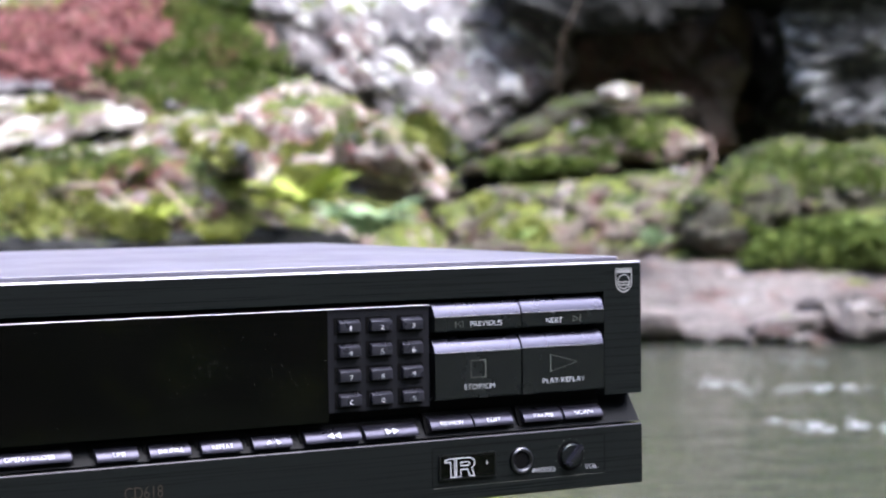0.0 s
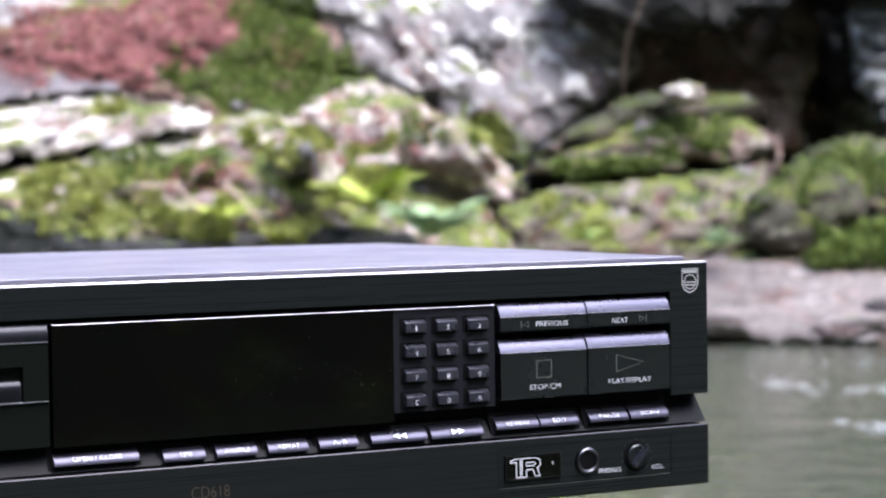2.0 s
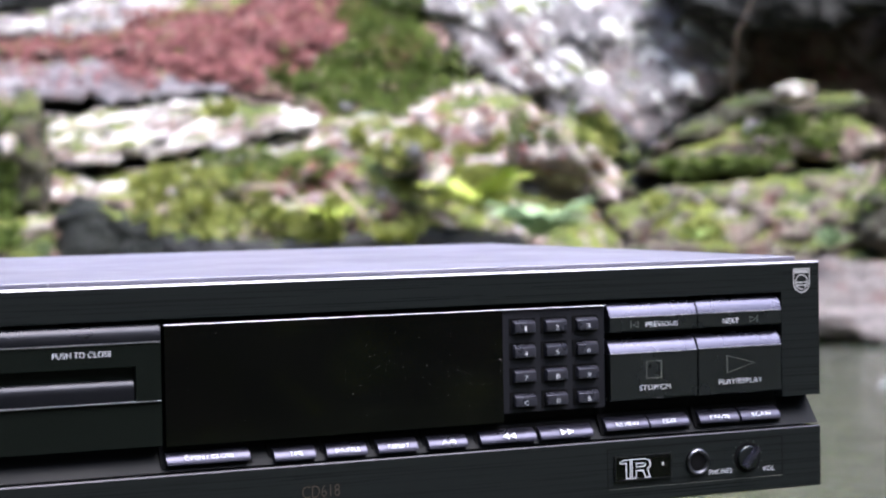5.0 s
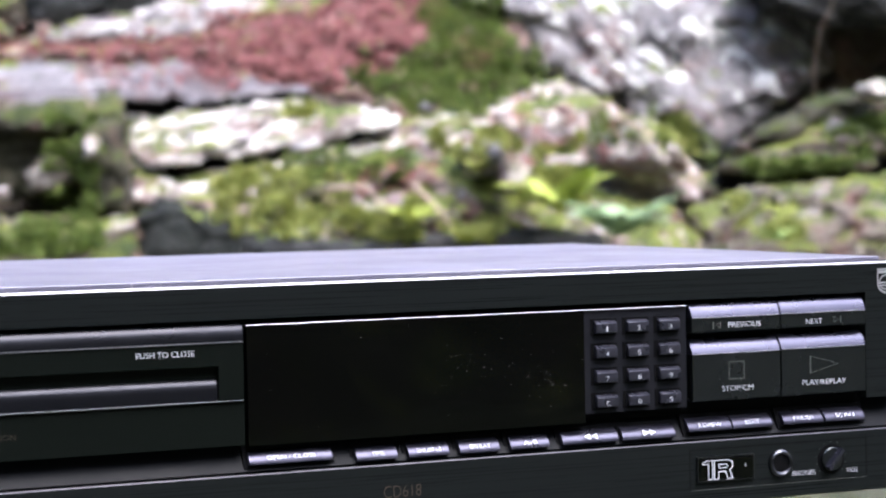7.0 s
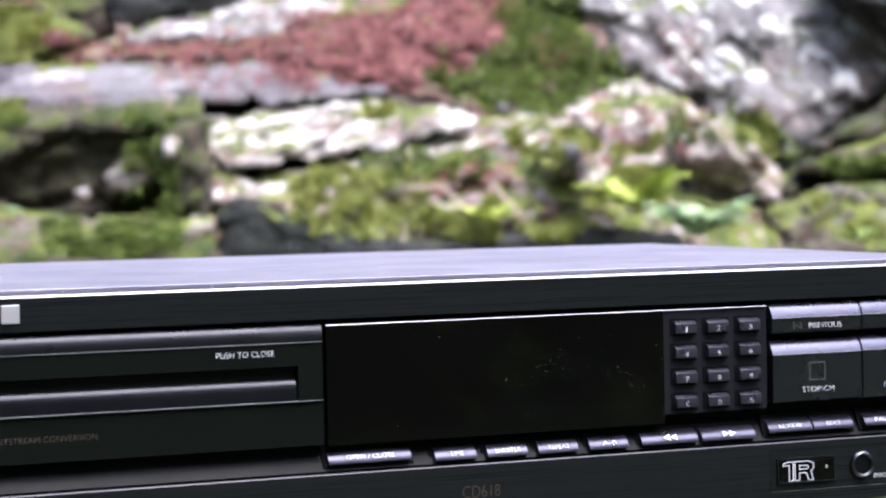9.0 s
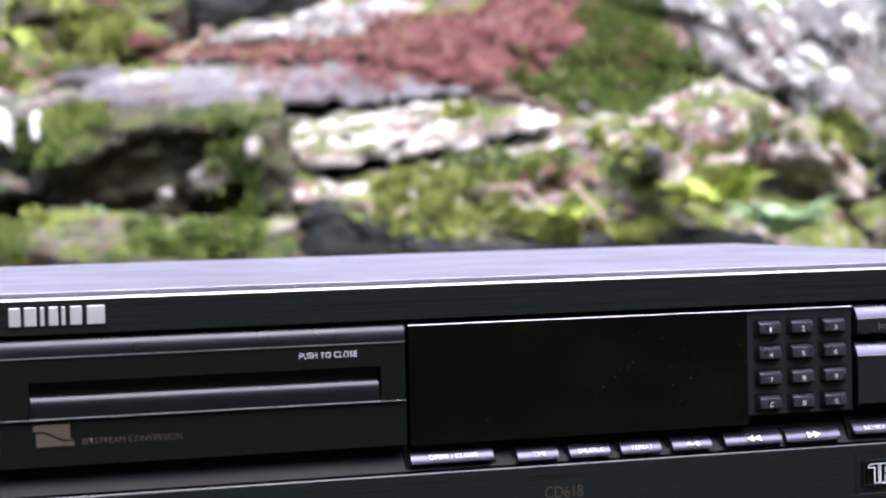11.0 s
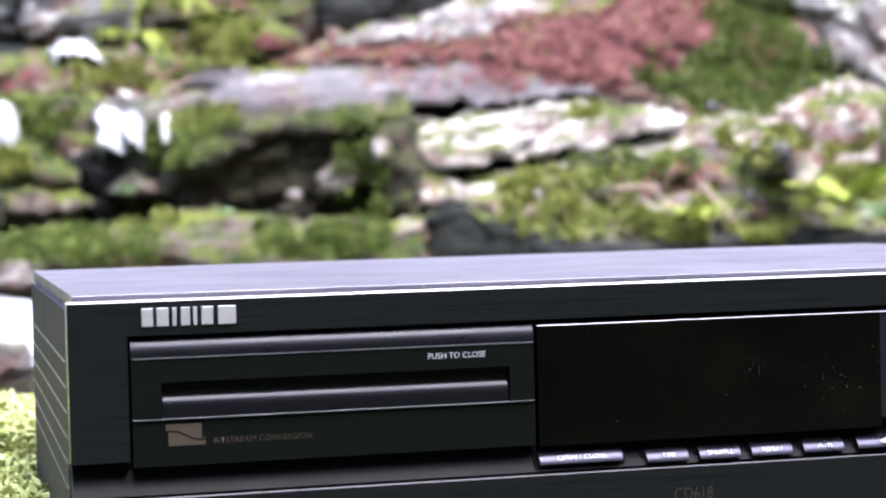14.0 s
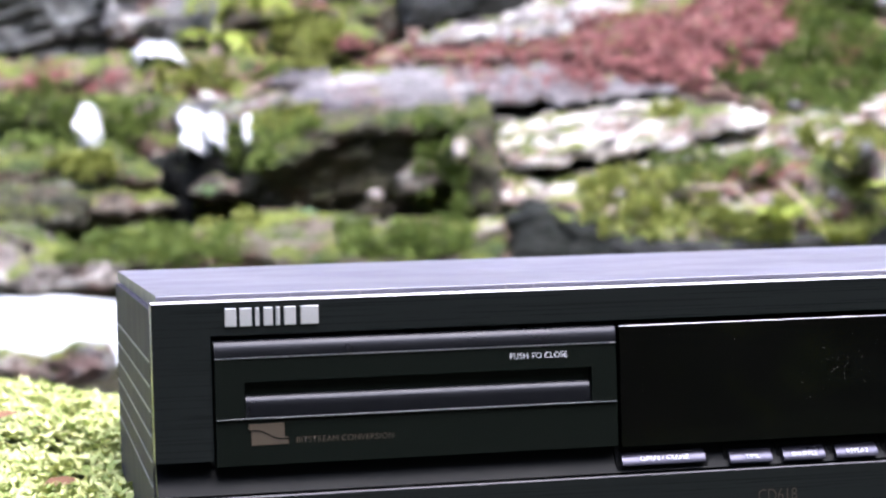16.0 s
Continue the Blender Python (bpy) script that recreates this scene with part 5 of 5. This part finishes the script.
# ---- white water of the cascade and the rapid ----
def white_water(label, a0, a1, h0, h1, d0, d1, bulge, seed):
    """A tumbling sheet of foam from its lip (h1, d1) down to its foot (h0, d0)."""
    bm = bmesh.new()
    nx, ny = 22, 26
    rows = []
    for j in range(ny + 1):
        t = j / ny
        row = []
        for i in range(nx + 1):
            s = i / nx
            ragged = (a1 - a0) * (0.30 * noise.noise((t * 3, seed, 9.0 * (s > 0.5))) + 0.15 * noise.noise((t * 11, seed, 9.0 * (s > 0.5)))) * abs(2 * s - 1) * (1 if a1 - a0 < 1 else 0.2)
            p = spot(a0 + (a1 - a0) * s + ragged, h0 + (h1 - h0) * t, d0 + (d1 - d0) * t)
            edge = 1 - (2 * s - 1) ** 4
            p.y -= bulge * math.sin(math.pi * t) * edge + 0.05 * noise.noise((s * 5, t * 3, seed)) - 0.06 * (1 - edge)
            p.z += 0.02 * noise.noise((s * 9, t * 6, seed)) - 0.05 * (1 - edge)
            row.append(bm.verts.new(p))
        rows.append(row)
    for j in range(ny):
        for i in range(nx):
            bm.faces.new((rows[j][i], rows[j][i + 1], rows[j + 1][i + 1], rows[j + 1][i]))
    ob = finish("white_water", bm, foam_white, smooth=True)
    tagged(ob, label, "cascade")


white_water("white water falling between mossy rocks", -2.430, -2.350, 0.690, 0.835, 7.60, 7.80, 0.05, 1)
white_water("white water pouring over the dark hollow", -2.040, -1.950, 0.670, 0.810, 7.55, 7.80, 0.06, 2)
white_water("thin white streak of the fall", -1.945, -1.885, 0.700, 0.800, 7.50, 7.80, 0.04, 6)
white_water("white water at the top of the cascade", -2.210, -2.030, 1.010, 1.055, 8.30, 8.60, 0.06, 4)
white_water("thin white streak beside the fall", -1.800, -1.765, 0.690, 0.790, 7.55, 7.80, 0.04, 7)
white_water("foaming white rapid in the stream", -3.560, -2.050, -0.090, 0.134, 4.20, 5.20, 0.10, 5)


# ---- ripple glints on the pool, laid on as white flecks ----
def flecks():
    rnd, verts, faces = random.Random(41), [], []
    for cx, cy, wide, deep, count in ((1.42, 4.60, 0.09, 0.25, 26), (1.60, 4.45, 0.15, 0.12, 24), (1.28, 3.60, 0.12, 0.12, 26), (1.40, 3.50, 0.06, 0.10, 8), (1.05, 5.1, 0.3, 0.3, 10), (1.9, 5.3, 0.3, 0.3, 10)):
        for _ in range(count):
            x, y, r = cx + rnd.gauss(0, wide / 2), cy + rnd.gauss(0, deep / 2), rnd.uniform(0.003, 0.011)
            k = len(verts)
            verts.extend([(x + r * 1.8 * math.cos(a), y + r * math.sin(a), 0.010) for a in (q * math.pi / 3 + rnd.uniform(-0.2, 0.2) for q in range(6))])
            faces.append(tuple(range(k, k + 6)))
    stuff("foam", "white flecks standing in for ripple glints on the pool", "foam", verts, faces, foam_white)


flecks()


# ---- loose stones ----
def loose_stones():
    rnd = random.Random(21)
    mats = [grey_rock, brown_rock, moss_rock, pale_rock, moss_rock, bright_rock]
    words = ["small grey stone on the bank", "small brown stone on the bank", "small mossy stone on the bank", "small stone on the bank with spots of lichen and painted shine", "small moss-capped stone on the bank", "small pale stone on the bank"]
    models = []
    for k, (m, w) in enumerate(zip(mats, words)):
        ob = rock("stone", w, 0, 0, 7, 0.10, 0.07, 0.08, m, 0, 0, 0.8, 0.2, 3)
        ob["group"] = "loose stones of the bank"
        models.append(ob)
    band = [(-2.7, 0.38), (2.2, 0.38), (2.2, 0.78), (1.2, 0.85), (0.4, 0.80), (-0.5, 0.80), (-2.7, 0.95)]
    used = set()
    for i, (place, normal) in enumerate(scatter(band, 34, rnd, -0.2)):
        k = rnd.randrange(6)
        m = Matrix.Translation(place - normal * 0.015) @ pose(0, 0, 0, rnd.uniform(-25, 25), rnd.uniform(-25, 25), rnd.uniform(0, 360))
        if k in used:
            c = copy_thing(models[k], m)
            c.scale = [rnd.uniform(0.6, 1.7) for _ in range(3)]
        else:
            models[k].matrix_world = m
            used.add(k)


loose_stones()


# ---- moss on the near boulder ----
def near_carpet():
    bpy.context.view_layer.update()
    deps = bpy.context.evaluated_depsgraph_get()
    rnd, verts, faces = random.Random(31), [], []
    for _ in range(46000):
        x, y = rnd.uniform(-0.74, -0.10), rnd.uniform(0.60, 1.32)
        if x > -0.22 and y > 0.66 + max(0, x) * 0.6:
            continue
        hit, place, normal, _, ob, _ = scene.ray_cast(deps, Vector((x, y, 0.8)), Vector((0, 0, -1)))
        if not hit or ob.name != "mossy_boulder":
            continue
        clump = noise.noise((x * 22, y * 22, 3))
        size = 0.0060 * (1 + 0.6 * clump) * rnd.uniform(0.7, 1.3)
        up = (normal + Vector((rnd.uniform(-1, 1), rnd.uniform(-1, 1), 0)) * 0.5).normalized()
        place = place + up * (0.004 + 0.009 * clump)
        t = up.cross(Vector((rnd.uniform(-1, 1), rnd.uniform(-1, 1), 0.1))).normalized()
        b = up.cross(t)
        k = len(verts)
        for q in range(6):
            ang = q * math.pi / 3 + rnd.uniform(-0.3, 0.3)
            way = t * math.cos(ang) + b * math.sin(ang)
            side = up.cross(way) * size * 0.20
            root, tip = place, place + way * size * 0.75 + up * size * rnd.uniform(0.1, 0.6)
            mid = (root + tip) / 2 + up * size * 0.12
            verts.extend([root, mid + side, tip, mid - side])
            n = len(verts) - 4
            faces.append((n, n + 1, n + 2, n + 3))
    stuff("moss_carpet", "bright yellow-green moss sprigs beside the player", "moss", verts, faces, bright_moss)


near_carpet()


# ---- withered leaves lying on the near moss ----
def withered_leaves():
    bpy.context.view_layer.update()
    deps = bpy.context.evaluated_depsgraph_get()
    rnd = random.Random(52)
    for x, y, size in ((-0.290, 0.820, 0.011), (-0.243, 0.690, 0.012), (-0.345, 0.900, 0.008), (-0.330, 0.760, 0.007)):
        hit, place, normal, _, _, _ = scene.ray_cast(deps, Vector((x, y, 0.8)), Vector((0, 0, -1)))
        verts, faces = [], []
        add_leaf(verts, faces, Vector((0, 0, 0)), Vector((0.15, -0.25, 1)).normalized(), size, rnd, 0.25)
        me = bpy.data.meshes.new("dead_leaf")
        me.from_pydata(verts, [], faces)
        me.materials.append(dead_leaf_brown)
        ob = new("dead_leaf", me)
        ob.location = place + Vector((0, 0, 0.002))
        tagged(ob, "small withered brown leaf lying on bright moss", "leaf", "withered leaves on the moss")


withered_leaves()
